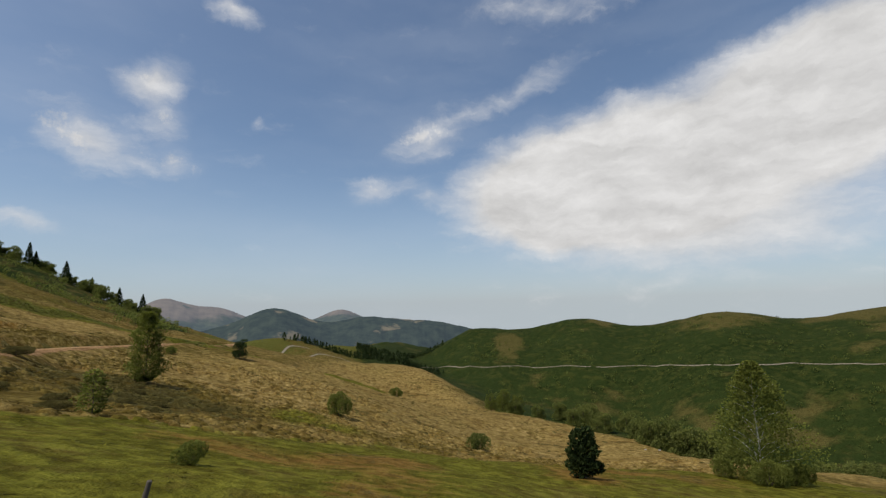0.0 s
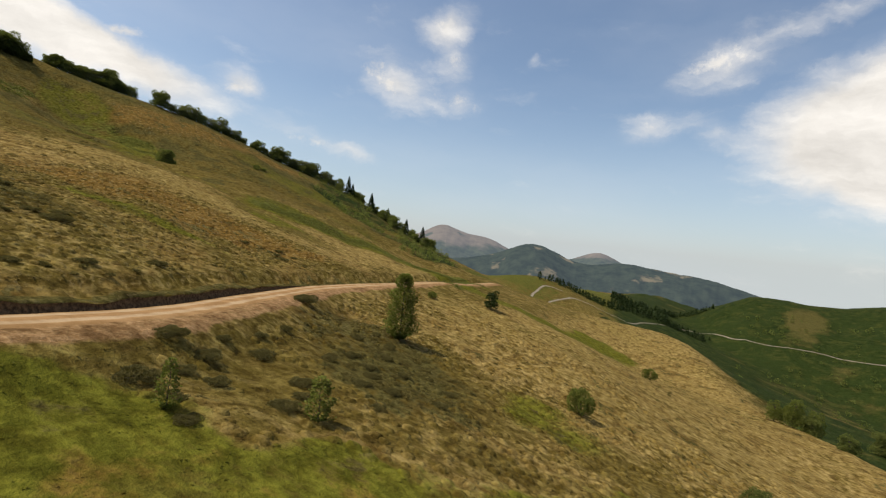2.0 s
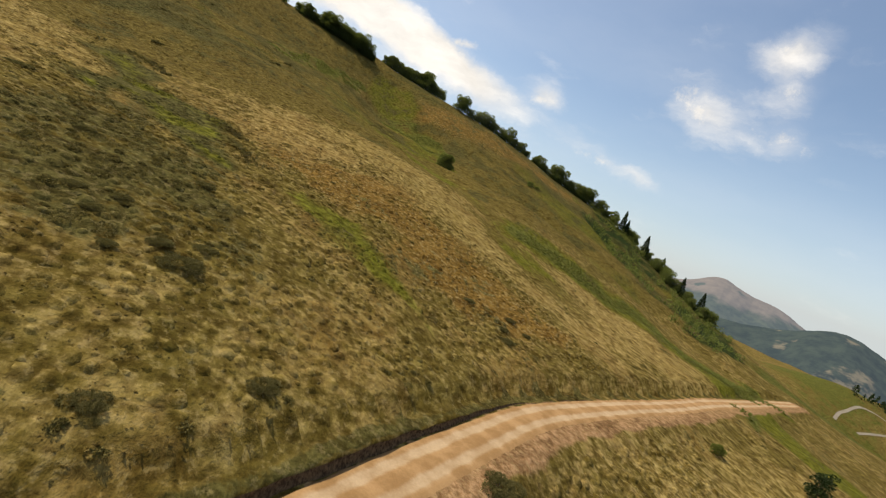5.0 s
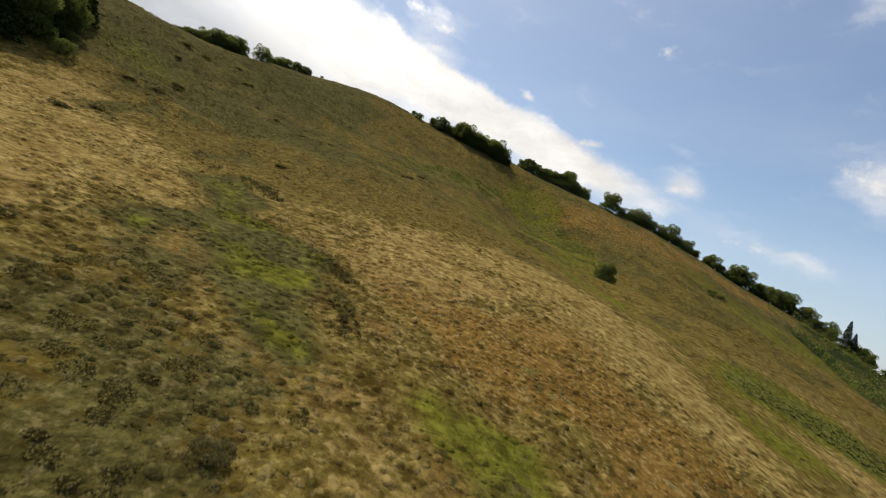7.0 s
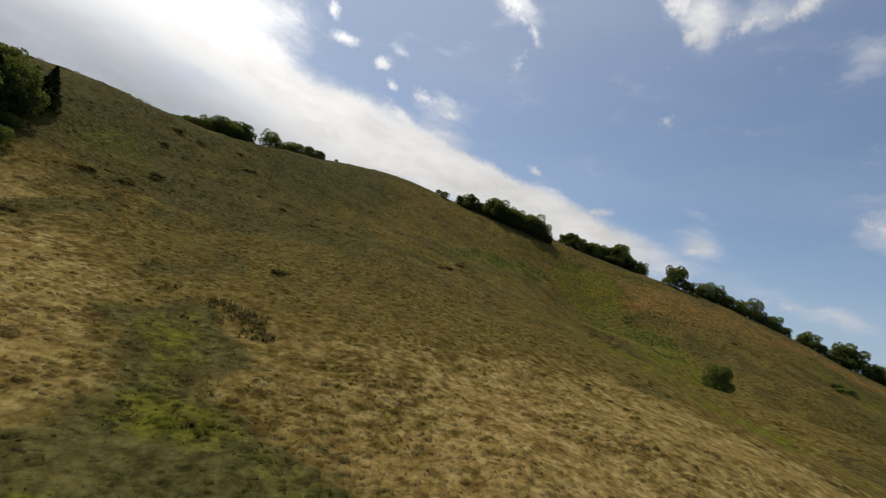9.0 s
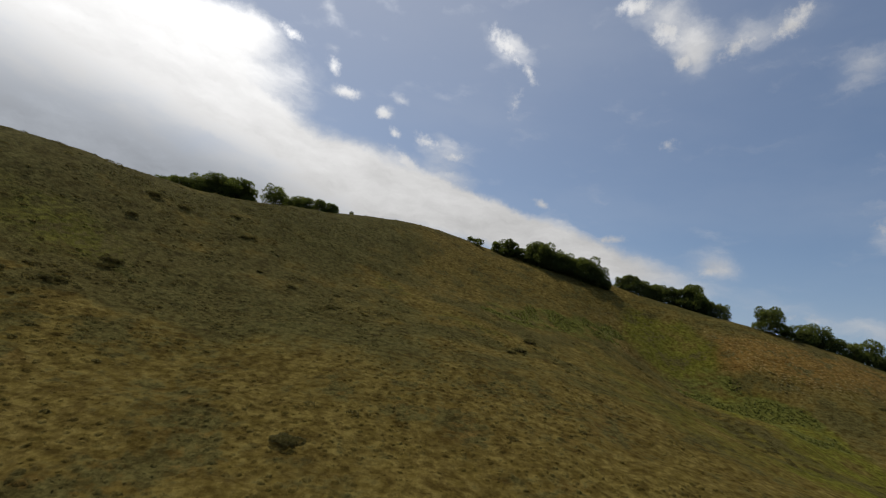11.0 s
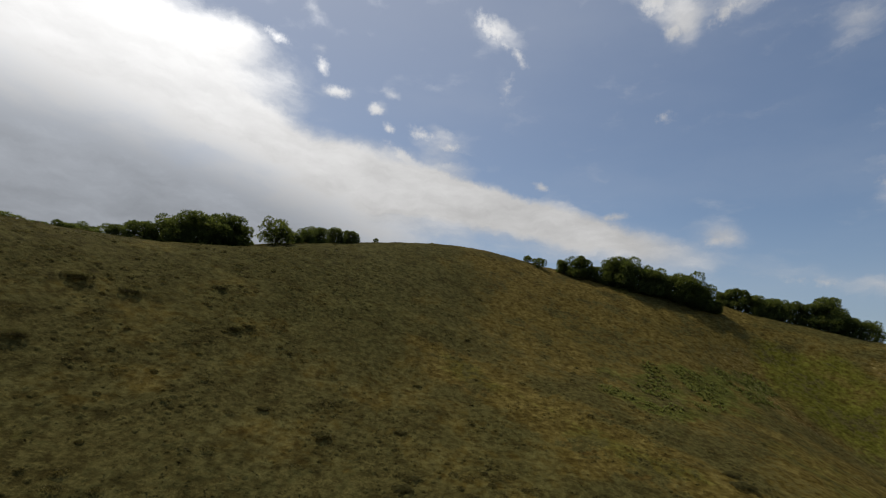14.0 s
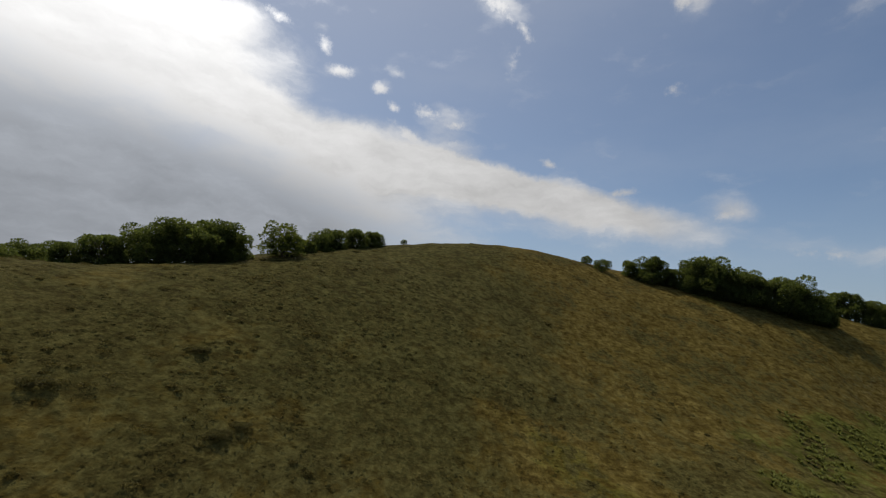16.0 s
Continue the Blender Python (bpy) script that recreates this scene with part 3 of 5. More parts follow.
HEATH_TREE = [(-49, 56), (-43, 67), (-33, 63), (-24, 58), (-15, 49), (-18, 40), (-26, 36), (-36, 41)]
SCRUB = [(-226, 208), (-200, 211), (-172, 200), (-146, 193), (-128, 188), (-115, 198), (-118, 225), (-147, 262), (-183, 275), (-212, 262), (-232, 240)]
GREEN_DALE = [(-250, 118), (-240, 104), (-216, 96), (-186, 84), (-165, 82), (-150, 90), (-129, 95), (-112, 92), (-98, 95), (-86, 104), (-97, 110), (-118, 105), (-140, 108),
              (-166, 104), (-190, 124), (-216, 130), (-236, 128)]
STRAW_LOBE = [(-118, 103), (-110, 101), (-88, 108), (-72, 118), (-80, 140), (-92, 150), (-100, 144), (-110, 130)]
FERN_UP = [(-244, 49), (-250, 62), (-262, 84), (-266, 98), (-256, 98), (-246, 84), (-231, 67), (-224, 53), (-232, 47)]
FERN_LOW = [(-252, 112), (-240, 102), (-222, 98), (-206, 110), (-208, 124), (-222, 129), (-236, 124)]
BRIGHT_TONGUE = [(-240, 17), (-237, 27), (-226, 36), (-218, 46), (-208, 54), (-205, 45), (-214, 35), (-222, 29), (-230, 20)]
MEADOW = [(-27, 12), (-26, 21), (-19, 23), (-19, 30), (-14, 33), (-10, 41), (-8, 50), (0, 50), (8, 56), (20, 62), (34, 62), (60, 60), (60, -60), (-22, -60)]


def zones(x, y):
    """Where each kind of growth stands, 0 to 1."""
    r, az = np.hypot(x, y), np.degrees(np.arctan2(x, y))
    wx = x + 7 * (fray(x, y, 13, 21) - 0.5) + 4 * (fray(x, y, 4.5, 22) - 0.5)
    wy = y + 7 * (fray(x, y, 13, 23) - 0.5) + 4 * (fray(x, y, 4.5, 24) - 0.5)
    far = step(r, 330, 430) * step(az, -14, -6)
    strip, _, _ = beside(wx, wy, STRIP)
    green_strip, _, _ = beside(wx, wy, GREEN_STRIP)
    brink, below, _ = beside(wx, wy, BRINK)
    over = np.where(below > 0, step(brink, 0, 22), 0.0) * (r < 700) * (y > 40)
    top = smooth_land(x, y)
    high = step(top, -80, -5)
    slope = step(-x, 128, 150) * (r < 420)
    knolls = step(y, 250, 330) * (x < 0) * (r < 1500)
    meadow = within(wx, wy, MEADOW, 2.0)
    dale = within(wx, wy, GREEN_DALE, 7.0)
    shoulder = within(wx, wy, SHOULDER, 13.0)
    brow = within(wx, wy, PALE_BROW, 8.0)
    hollow = within(wx, wy, GREEN_HOLLOW, 3.5)
    tongue = within(wx, wy, BRIGHT_TONGUE, 4.0)
    tufts = within(wx, wy, BROWN_TUFTS, 8.0)

    fern = np.maximum.reduce([0.95 * within(wx, wy, FERN_UP, 7.0) * (0.42 + 0.80 * fray(x, y, 4.5, 17)), 0.85 * within(wx, wy, FERN_LOW, 5.0) * (0.45 + 0.9 * fray(x, y, 6, 17)),
                              np.exp(-0.693 * (green_strip / 5.0) ** 2), patch(x, y, -105, 262, 30, 16, 60), 0.9 * patch(wx, wy, -71, 142, 8, 3.5, 100)])
    fern = np.maximum(fern, knolls * (0.30 + 0.18 * step(r, 600, 800) + 0.50 * fray(x, y, 70, 4)))
    broom = far * (0.92 - 0.50 * high * fray(x, y, 130, 3) - 0.30 * step(top, -60, -20) * step(az, 14, 22) - 0.35 * bell(top, -142, 12) * fray(x, y, 60, 6) - 0.42 * step(fray(x, y, 48, 8), 0.62, 0.85) * fray(x, y, 150, 9))
    broom = broom - 0.25 * far * step(-top, 100, 135) * fray(x, y, 55, 15)
    broom = broom - 0.75 * far * patch(x, y, 145, 1130, 34, 70, 0)
    broom = np.maximum.reduce([broom, over * (0.55 + 0.5 * fray(x, y, 40, 16)) * (1 - far), 0.72 * within(wx, wy, SCRUB, 6.0) * (0.5 + 0.6 * fray(x, y, 12, 18))])

    lush = np.maximum.reduce([hollow * (0.24 + 0.44 * fray(x, y, 6, 25)), within(wx, wy, GREEN_TONGUE, 4.0) * (0.30 + 0.44 * fray(x, y, 6, 26)), dale * (0.36 + 0.35 * fray(x, y, 12, 27)),
                              0.66 * meadow, 1.1 * np.exp(-0.693 * (strip / 9.0) ** 2), 0.85 * np.exp(-0.693 * (green_strip / 8.0) ** 2), 0.55 * patch(wx, wy, -24, 19, 5, 4, 60),
                              0.60 * patch(wx, wy, -16, 60, 9, 6, 70), 0.48 * patch(wx, wy, -140, 165, 36, 14, 120)])
    lush = np.maximum(lush, 0.56 * slope * step(fray(wx, wy, 34, 32), 0.45, 0.85))
    lush = np.maximum(lush, 0.46 * tongue)
    rust = np.maximum.reduce([meadow * (0.12 + 0.74 * fray(x, y, 7, 5) ** 1.3), 0.80 * tufts, 0.85 * bell(wx + 276 - 0.22 * wy, 0, 17) * step(y, 70, 100) * step(-y, -260, -200),
                              0.28 * slope * step(fray(wx, wy, 26, 31), 0.45, 0.8), 0.45 * step(x, -125, -95) * step(-x, 20, 40) * (1 - meadow) * (r < 330) * (y < 95)])
    rust = np.where(meadow > 0.1, rust, rust * (1 - 0.9 * np.clip(lush * 1.6 - 0.3, 0, 1)) * (1 - 0.8 * shoulder))
    # heather ground; the oval at (-64, 24) also paints in shaded tuft sides
    heath_and_shade = np.maximum.reduce([0.72 * within(wx, wy, HEATH_TREE, 5.0), 0.74 * within(wx, wy, HEATH_UPHILL, 7.0), 0.64 * patch(wx, wy, -64, 24, 15, 9, 20), 0.55 * patch(wx, wy, -29, 29, 7, 9, 60),
                               0.80 * patch(wx, wy, -180, -20, 17, 7, -5), 0.62 * patch(wx, wy, -212, 172, 12, 8, 60), 0.62 * patch(wx, wy, -222, -24, 17, 12, 30), 0.66 * patch(wx, wy, -73, 69, 5, 4, 0)])
    heath_and_shade = np.maximum(heath_and_shade, 0.66 * slope * step(fray(wx, wy, 17, 33), 0.62, 0.85) * (1 - tongue))
    # the slope's raised base also paints in the shaded sides of grass tufts
    heath_and_shade = np.maximum(heath_and_shade, (0.32 + (0.16 + 0.10 * step(-y, -30, 20)) * slope) * (1 - far) * (r < 420) * (1 - shoulder) * (1 - brow) * (1 - dale))
    gold = 0.40 + 0.40 * shoulder + 0.44 * brow + 0.34 * within(wx, wy, STRAW_LOBE, 7.0) + 0.26 * tongue + 0.18 * patch(wx, wy, -176, 10, 16, 10, 0) + 0.10 * patch(wx, wy, -56, 30, 16, 18, 0) + 0.30 * step(x, -62, -48) * step(y, 58, 80) * (1 - over) * (r < 330)
    gold = gold + 0.02 * step(top, -60, -10) * far - 0.32 * slope + 0.05 * knolls + 0.30 * meadow - 0.25 * dale
    near, side, _ = beside(x, y, ROAD)
    # dark strip along the road's uphill edge, in the heather colour
    heath_and_shade = np.maximum(heath_and_shade, 1.1 * (side > 0) * bell(near, 2.75, 0.45))
    soil = np.where(side > 0, 1 - step(near, 1.7, 2.3), 1 - step(near, 2.2, 5.2 + 2 * fray(x, y, 5, 7)))
    moss = (0.25 * slope + 0.75 * step(-x, 160, 196) * (r < 420)) * (0.30 + 0.25 * step(-y, -45, 10) + 0.40 * fray(wx, wy, 30, 34)) * (1 - tongue)
    moss = np.maximum.reduce([moss, 0.9 * hollow, 0.75 * far])
    return {"gold": gold, "moss": moss, "lush": lush, "rust": rust, "fern": fern, "broom": broom, "heath_and_shade": heath_and_shade, "soil": soil}


def land(x, y):
    """The ground's height, with the bench of the dirt road cut into the slope and the roughness of the turf."""
    x, y = np.asarray(x, float), np.asarray(y, float)
    z = smooth_land(x, y)
    z = z + 0.9 * (fray(x, y, 14, 1) - 0.5) + 0.45 * (fray(x, y, 4.7, 2) - 0.5) + 0.22 * (fray(x, y, 1.9, 3) - 0.5)
    r = np.hypot(x, y)
    z = z + np.minimum(r / 500, 4.0) * 3.0 * (fray(x, y, 90, 4) - 0.5) + np.minimum(r / 900, 2.0) * (9.0 * (fray(x, y, 230, 5) - 0.5) + 5.0 * (fray(x, y, 70, 6) - 0.5)) * step(r, 300, 650)
    edge, below, _ = beside(x, y, BRINK)
    z = z - np.where(below > 0, 11.0 * (1 - np.exp(-softplus(edge - 4, 2) / 16)), 0.0) * step(650 - r, 0, 300) * step(y, 30, 75)
    near, side, at = beside(x, y, ROAD)
    rz = np.interp(at, np.arange(len(ROAD)), road_z)
    cut = np.where(side > 0, step(near, 3.7, 4.3 + 0.5 * fray(x, y, 3, 6)), step(near, 2.2, 7.5))
    lip = np.where(side > 0, 0.22 * bell(near, 3.2, 1.0), 0.0)
    return np.where(near < 9, rz + (z + lip - rz) * cut, z)


# ---- ground: one sheet to the horizon ----
def graded(lo, hi, cell, grow, most, end_lo, end_hi):
    def run(length):
        v, s, out = 0.0, cell, []
        while v < length:
            s = min(s * grow, most)
            v += s
            out.append(v)
        return out

    return np.array([lo - v for v in run(lo - end_lo)][::-1] + list(np.arange(lo, hi + 0.01, cell)) + [hi + v for v in run(end_hi - hi)])


def grid_mesh(name, xs, ys, zs):
    ny, nx = zs.shape
    m = bpy.data.meshes.new(name)
    at = np.arange(nx * ny).reshape(ny, nx)
    quads = np.stack([at[:-1, :-1], at[:-1, 1:], at[1:, 1:], at[1:, :-1]], -1).reshape(-1, 4)
    raw_mesh(m, np.stack([xs, ys, zs], -1).reshape(-1, 3), quads)
    m.shade_smooth()
    return m


def raw_mesh(m, verts, faces):
    """Fills a mesh with faces that all have the same number of corners."""
    faces = np.asarray(faces, np.int32)
    m.vertices.add(len(verts))
    m.vertices.foreach_set("co", np.asarray(verts, np.float32).ravel())
    m.loops.add(faces.size)
    m.loops.foreach_set("vertex_index", faces.ravel())
    m.polygons.add(len(faces))
    m.polygons.foreach_set("loop_start", np.arange(len(faces), dtype=np.int32) * faces.shape[1])
    m.update(calc_edges=True)
    return m


def paint(m, fields):
    for key, values in fields.items():
        m.attributes.new(key, "FLOAT", "POINT").data.foreach_set("value", np.asarray(values, np.float32).ravel())


GX, GY = np.meshgrid(graded(-330, 45, 1.2, 1.07, 55, -4750, 4750), graded(-75, 195, 1.2, 1.05, 45, -4750, 4750))
SHEET = land(GX, GY)
me = grid_mesh("ground", GX, GY, SHEET)
paint(me, zones(GX, GY))
me.materials.append(ground_mat)
ground = tagged(new("ground", me), "hilly pasture of dry golden grass, heather and bracken", "ground", kind="structure")


def sheet_z(x, y):
    """The height of the ground sheet itself, between its corners."""
    xs, ys, z = GX[0], GY[:, 0], SHEET
    i, j = np.clip(np.searchsorted(xs, x) - 1, 0, len(xs) - 2), np.clip(np.searchsorted(ys, y) - 1, 0, len(ys) - 2)
    f, g = (x - xs[i]) / (xs[i + 1] - xs[i]), (y - ys[j]) / (ys[j + 1] - ys[j])
    return (z[j, i] * (1 - f) + z[j, i + 1] * f) * (1 - g) + (z[j + 1, i] * (1 - f) + z[j + 1, i + 1] * f) * g


def ridge_line(name, label, az, radius, tops, foot, m):
    """A far mountain range as a wall of slopes, its skyline by bearing."""
    depth = np.linspace(0, 1, 50)
    A, D = np.meshgrid(az, depth)
    T = np.interp(A, az, tops)
    run = (T - foot) * 2.6
    R = radius - run * D
    gull = (fray(A * 60 + D * 90, D * 500, 210, 3) - 0.5) * 0.16 + (fray(A * 60 - D * 120, D * 500, 95, 4) - 0.5) * 0.06 + (fray(A * 60 + D * 60, D * 400, 30, 5) - 0.5) * 0.012
    Z = foot + (T - foot) * (np.cos(D * math.pi) * 0.5 + 0.5 + gull * np.sin(D * math.pi) ** 0.6) 
    a = np.radians(A)
    mesh = grid_mesh(name, np.sin(a) * R, np.cos(a) * R, Z)
    mesh.materials.append(m)
    return tagged(new(name, mesh), label, "mountains", kind="structure")


bearing = np.linspace(-46, 14, 600)
rough_top = 6 * (fray(bearing * 60, bearing * 0, 40, 6) - 0.5) + 2.5 * (fray(bearing * 60, bearing * 0, 9, 7) - 0.5)
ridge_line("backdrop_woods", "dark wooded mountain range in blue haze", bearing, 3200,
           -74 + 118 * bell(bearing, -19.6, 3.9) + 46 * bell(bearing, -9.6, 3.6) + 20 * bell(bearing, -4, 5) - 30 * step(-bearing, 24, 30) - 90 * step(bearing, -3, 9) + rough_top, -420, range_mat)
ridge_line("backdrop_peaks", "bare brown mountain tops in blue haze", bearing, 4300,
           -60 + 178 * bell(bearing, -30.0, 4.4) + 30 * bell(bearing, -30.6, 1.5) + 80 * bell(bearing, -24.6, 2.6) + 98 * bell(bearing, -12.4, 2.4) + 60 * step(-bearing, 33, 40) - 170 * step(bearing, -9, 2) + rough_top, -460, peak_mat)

# ---- the dirt road ----
def ribbon(name, label, line, heights, half, m, ruts=True, rows=13):
    across = np.linspace(-1, 1, rows)
    tangent = np.gradient(line, axis=0)
    tangent /= np.linalg.norm(tangent, axis=1)[:, None]
    normal = np.stack([-tangent[:, 1], tangent[:, 0]], -1)
    X = line[:, :1] + normal[:, :1] * across * half
    Y = line[:, 1:] + normal[:, 1:] * across * half
    wheel = bell(np.abs(across), 0.46, 0.20)
    Z = heights[:, None] + 0.10 + (0.05 * (1 - across**2) - 0.07 * wheel if ruts else 0) + 0.03 * (fray(X, Y, 0.9, 3) - 0.5) - 0.16 * np.abs(across) ** 8
    mesh = grid_mesh(name, X, Y, Z)
    paint(mesh, {"worn": np.broadcast_to(0.15 + 0.85 * wheel, X.shape)})
    mesh.materials.append(m)
    return tagged(new(name, mesh), label, "road", kind="structure")


fine_road = np.stack([np.interp(np.arange(0, len(ROAD) - 1, 0.25), np.arange(len(ROAD)), ROAD[:, k]) for k in (0, 1)], -1)
ribbon("road", "rutted ochre dirt road along the slope", fine_road, np.interp(np.arange(0, len(ROAD) - 1, 0.25), np.arange(len(ROAD)), road_z), 2.25, road_mat)


# ---- the bank cut into the slope above the road ----
way = np.gradient(fine_road, axis=0)
way /= np.linalg.norm(way, axis=1)[:, None]
uphill = np.stack([-way[:, 1], way[:, 0]], -1)
fine_z = np.interp(np.arange(0, len(ROAD) - 1, 0.25), np.arange(len(ROAD)), road_z)
part_of = (fine_road[:, 1] > -40) & (fine_road[:, 1] < 80)
foot_line, foot_way, foot_z = fine_road[part_of], uphill[part_of], fine_z[part_of]
wander = 0.35 * (fray(foot_line[:, 0], foot_line[:, 1], 4.0, 41) - 0.5) + 0.25 * (fray(foot_line[:, 0], foot_line[:, 1], 1.3, 42) - 0.5)
tallness = (0.75 + 0.5 * (fray(foot_line[:, 0], foot_line[:, 1], 6.0, 43) - 0.5) + 0.35 * (fray(foot_line[:, 0], foot_line[:, 1], 1.5, 44) - 0.5)) * step(70 - foot_line[:, 1], 0, 25)


def bank_row(offset, rise, blend):
    """One line of the bank: its way out from the road, its rise, and how far it has merged with the slope."""
    p = foot_line + foot_way * (offset + wander * (1 - blend))[:, None]
    return np.stack([p[:, 0], p[:, 1], (foot_z + rise * tallness) * (1 - blend) + (sheet_z(p[:, 0], p[:, 1]) + 0.06) * blend], -1)


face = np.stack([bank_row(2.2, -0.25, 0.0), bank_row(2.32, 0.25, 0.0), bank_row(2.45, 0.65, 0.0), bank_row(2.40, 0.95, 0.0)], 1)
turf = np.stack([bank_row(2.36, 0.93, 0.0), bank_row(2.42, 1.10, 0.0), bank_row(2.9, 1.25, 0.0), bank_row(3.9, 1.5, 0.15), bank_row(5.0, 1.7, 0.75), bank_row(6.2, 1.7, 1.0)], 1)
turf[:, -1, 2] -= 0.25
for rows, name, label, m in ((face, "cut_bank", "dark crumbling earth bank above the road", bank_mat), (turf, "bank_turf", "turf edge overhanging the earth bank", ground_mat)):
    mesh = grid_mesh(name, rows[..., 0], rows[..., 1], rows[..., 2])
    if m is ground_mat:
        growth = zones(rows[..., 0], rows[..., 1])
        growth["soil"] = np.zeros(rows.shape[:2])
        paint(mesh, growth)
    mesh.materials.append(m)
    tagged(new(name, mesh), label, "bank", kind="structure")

# ---- plants: builders ----
def part(name, mesh, m, parent, label=""):
    mesh.materials.append(m)
    ob = new(name, mesh)
    ob.parent = parent
    return tagged(ob, label)


def thing(name):
    ob = new(name)
    ob.empty_display_size = 0.2
    return ob


def tube(points, radii, sides=7):
    """Vertices and quads of a tapered, bent stem."""
    points, verts, faces = np.array(points, float), [], []
    for i, (p, r) in enumerate(zip(points, radii)):
        d = points[min(i + 1, len(points) - 1)] - points[max(i - 1, 0)]
        q = Vector(d).to_track_quat("Z", "Y").to_matrix()
        for k in range(sides):
            a = 2 * math.pi * k / sides
            verts.append(p + np.array(q @ Vector((math.cos(a) * r, math.sin(a) * r, 0))))
        if i:
            b = (i - 1) * sides
            faces += [(b + k, b + (k + 1) % sides, b + sides + (k + 1) % sides, b + sides + k) for k in range(sides)]
    return np.array(verts), np.array(faces)


def joined(name, pieces):
    verts, faces, base = [], [], 0
    for v, f in pieces:
        verts.append(v)
        faces.append(np.asarray(f) + base)
        base += len(v)
    m = raw_mesh(bpy.data.meshes.new(name), np.concatenate(verts), np.concatenate(faces))
    return m


def sprays(rng, centres, outward, length, width, droop=0.0):
    """A small pointed leaf spray, of two bent halves, at each centre."""
    count = len(centres)
    d = outward + rng.normal(0, 0.55, (count, 3))
    d[:, 2] -= droop
    d /= np.linalg.norm(d, axis=1)[:, None]
    side = np.cross(d, rng.normal(0, 1, (count, 3)))
    side /= np.linalg.norm(side, axis=1)[:, None] + 1e-9
    up = np.cross(side, d)
    le = (length * rng.uniform(0.6, 1.4, count))[:, None]
    wi = (width * rng.uniform(0.6, 1.4, count))[:, None]
    root, tip, mid = centres - d * le * 0.5, centres + d * le * 0.5, centres
    v = np.stack([root, mid + side * wi * 0.5 + up * wi * 0.18, tip, mid - side * wi * 0.5 + up * wi * 0.18], 1).reshape(-1, 3)
    return v, np.arange(count * 4).reshape(-1, 4)


def lobed(rng, lobes, count):
    """Places and outward ways spread over the shells of overlapping lobes (x, y, z, radius, flatness)."""
    lobes = np.array(lobes, float)
    weight = lobes[:, 3] ** 2
    pick = rng.choice(len(lobes), count, p=weight / weight.sum())
    d = rng.normal(0, 1, (count, 3))
    d[:, 2] += 0.25
    d /= np.linalg.norm(d, axis=1)[:, None]
    L = lobes[pick]
    knob = 0.86 + 0.22 * np.sin(d[:, 0] * 5 + L[:, 0] * 3) * np.sin(d[:, 1] * 6 + L[:, 1]) * np.cos(d[:, 2] * 5)
    r = L[:, 3] * rng.uniform(0.45, 1.0, count) ** 0.45 * knob
    p = L[:, :3] + d * r[:, None] * np.stack([np.ones(count), np.ones(count), L[:, 4]], -1)
    return p, d


def broad_tree(seed, height, spread, leaf, name="tree", count=13000, size=0.29, trunk=0.16, bark=None, clear=0.1, skirt=False):
    """A tree: tapered trunk with limbs, and an uneven crown of leaf sprays."""
    rng = np.random.default_rng(seed)
    ob = thing(name)
    h, lean = height, rng.normal(0, 0.02, 2)
    stem = [(lean[0] * z * h, lean[1] * z * h, z * h - 0.3) for z in (0, 0.15, 0.35, 0.6, 0.85)]
    pieces = [tube(stem, [h * trunk * 0.16, h * trunk * 0.12, h * trunk * 0.09, h * trunk * 0.05, 0.02])]
    lobes = [(0, 0, h * 0.58, spread * 0.66, 0.95), (0, 0, h * (clear + 0.24), spread * 0.80, 0.8)]
    if skirt:
        lobes += [(math.cos(q) * spread * 0.6, math.sin(q) * spread * 0.6, h * rng.uniform(0.14, 0.28), spread * rng.uniform(0.38, 0.5), 0.85) for q in np.arange(7) * 0.9]
    for k in range(15):
        a = k * 2.4 + rng.uniform(-0.4, 0.4)
        z = h * (0.25 + 0.58 * rng.uniform(0.0, 1.0))
        reach = spread * rng.uniform(0.30, 0.66) * (1.15 - 0.75 * abs(z / h - 0.4))
        x, y = math.cos(a) * reach, math.sin(a) * reach
        lobes.append((x, y, z, spread * rng.uniform(0.32, 0.46), rng.uniform(0.85, 1.05)))
        pieces.append(tube([(0, 0, max(z - h * 0.25, h * 0.12)), (x * 0.5, y * 0.5, z - h * 0.06), (x, y, z)], [h * 0.012, h * 0.008, 0.012], 5))
    part("trunk", joined("trunk", pieces), bark or bark_mat, ob)
    p, d = lobed(rng, lobes, count)
    p[:, 2] = np.maximum(p[:, 2], clear * h * rng.uniform(0.1, 1.0, count) + 0.05)
    part("crown", joined("crown", [sprays(rng, p, d, size, size * 0.75)]), leaf, ob)
    return ob


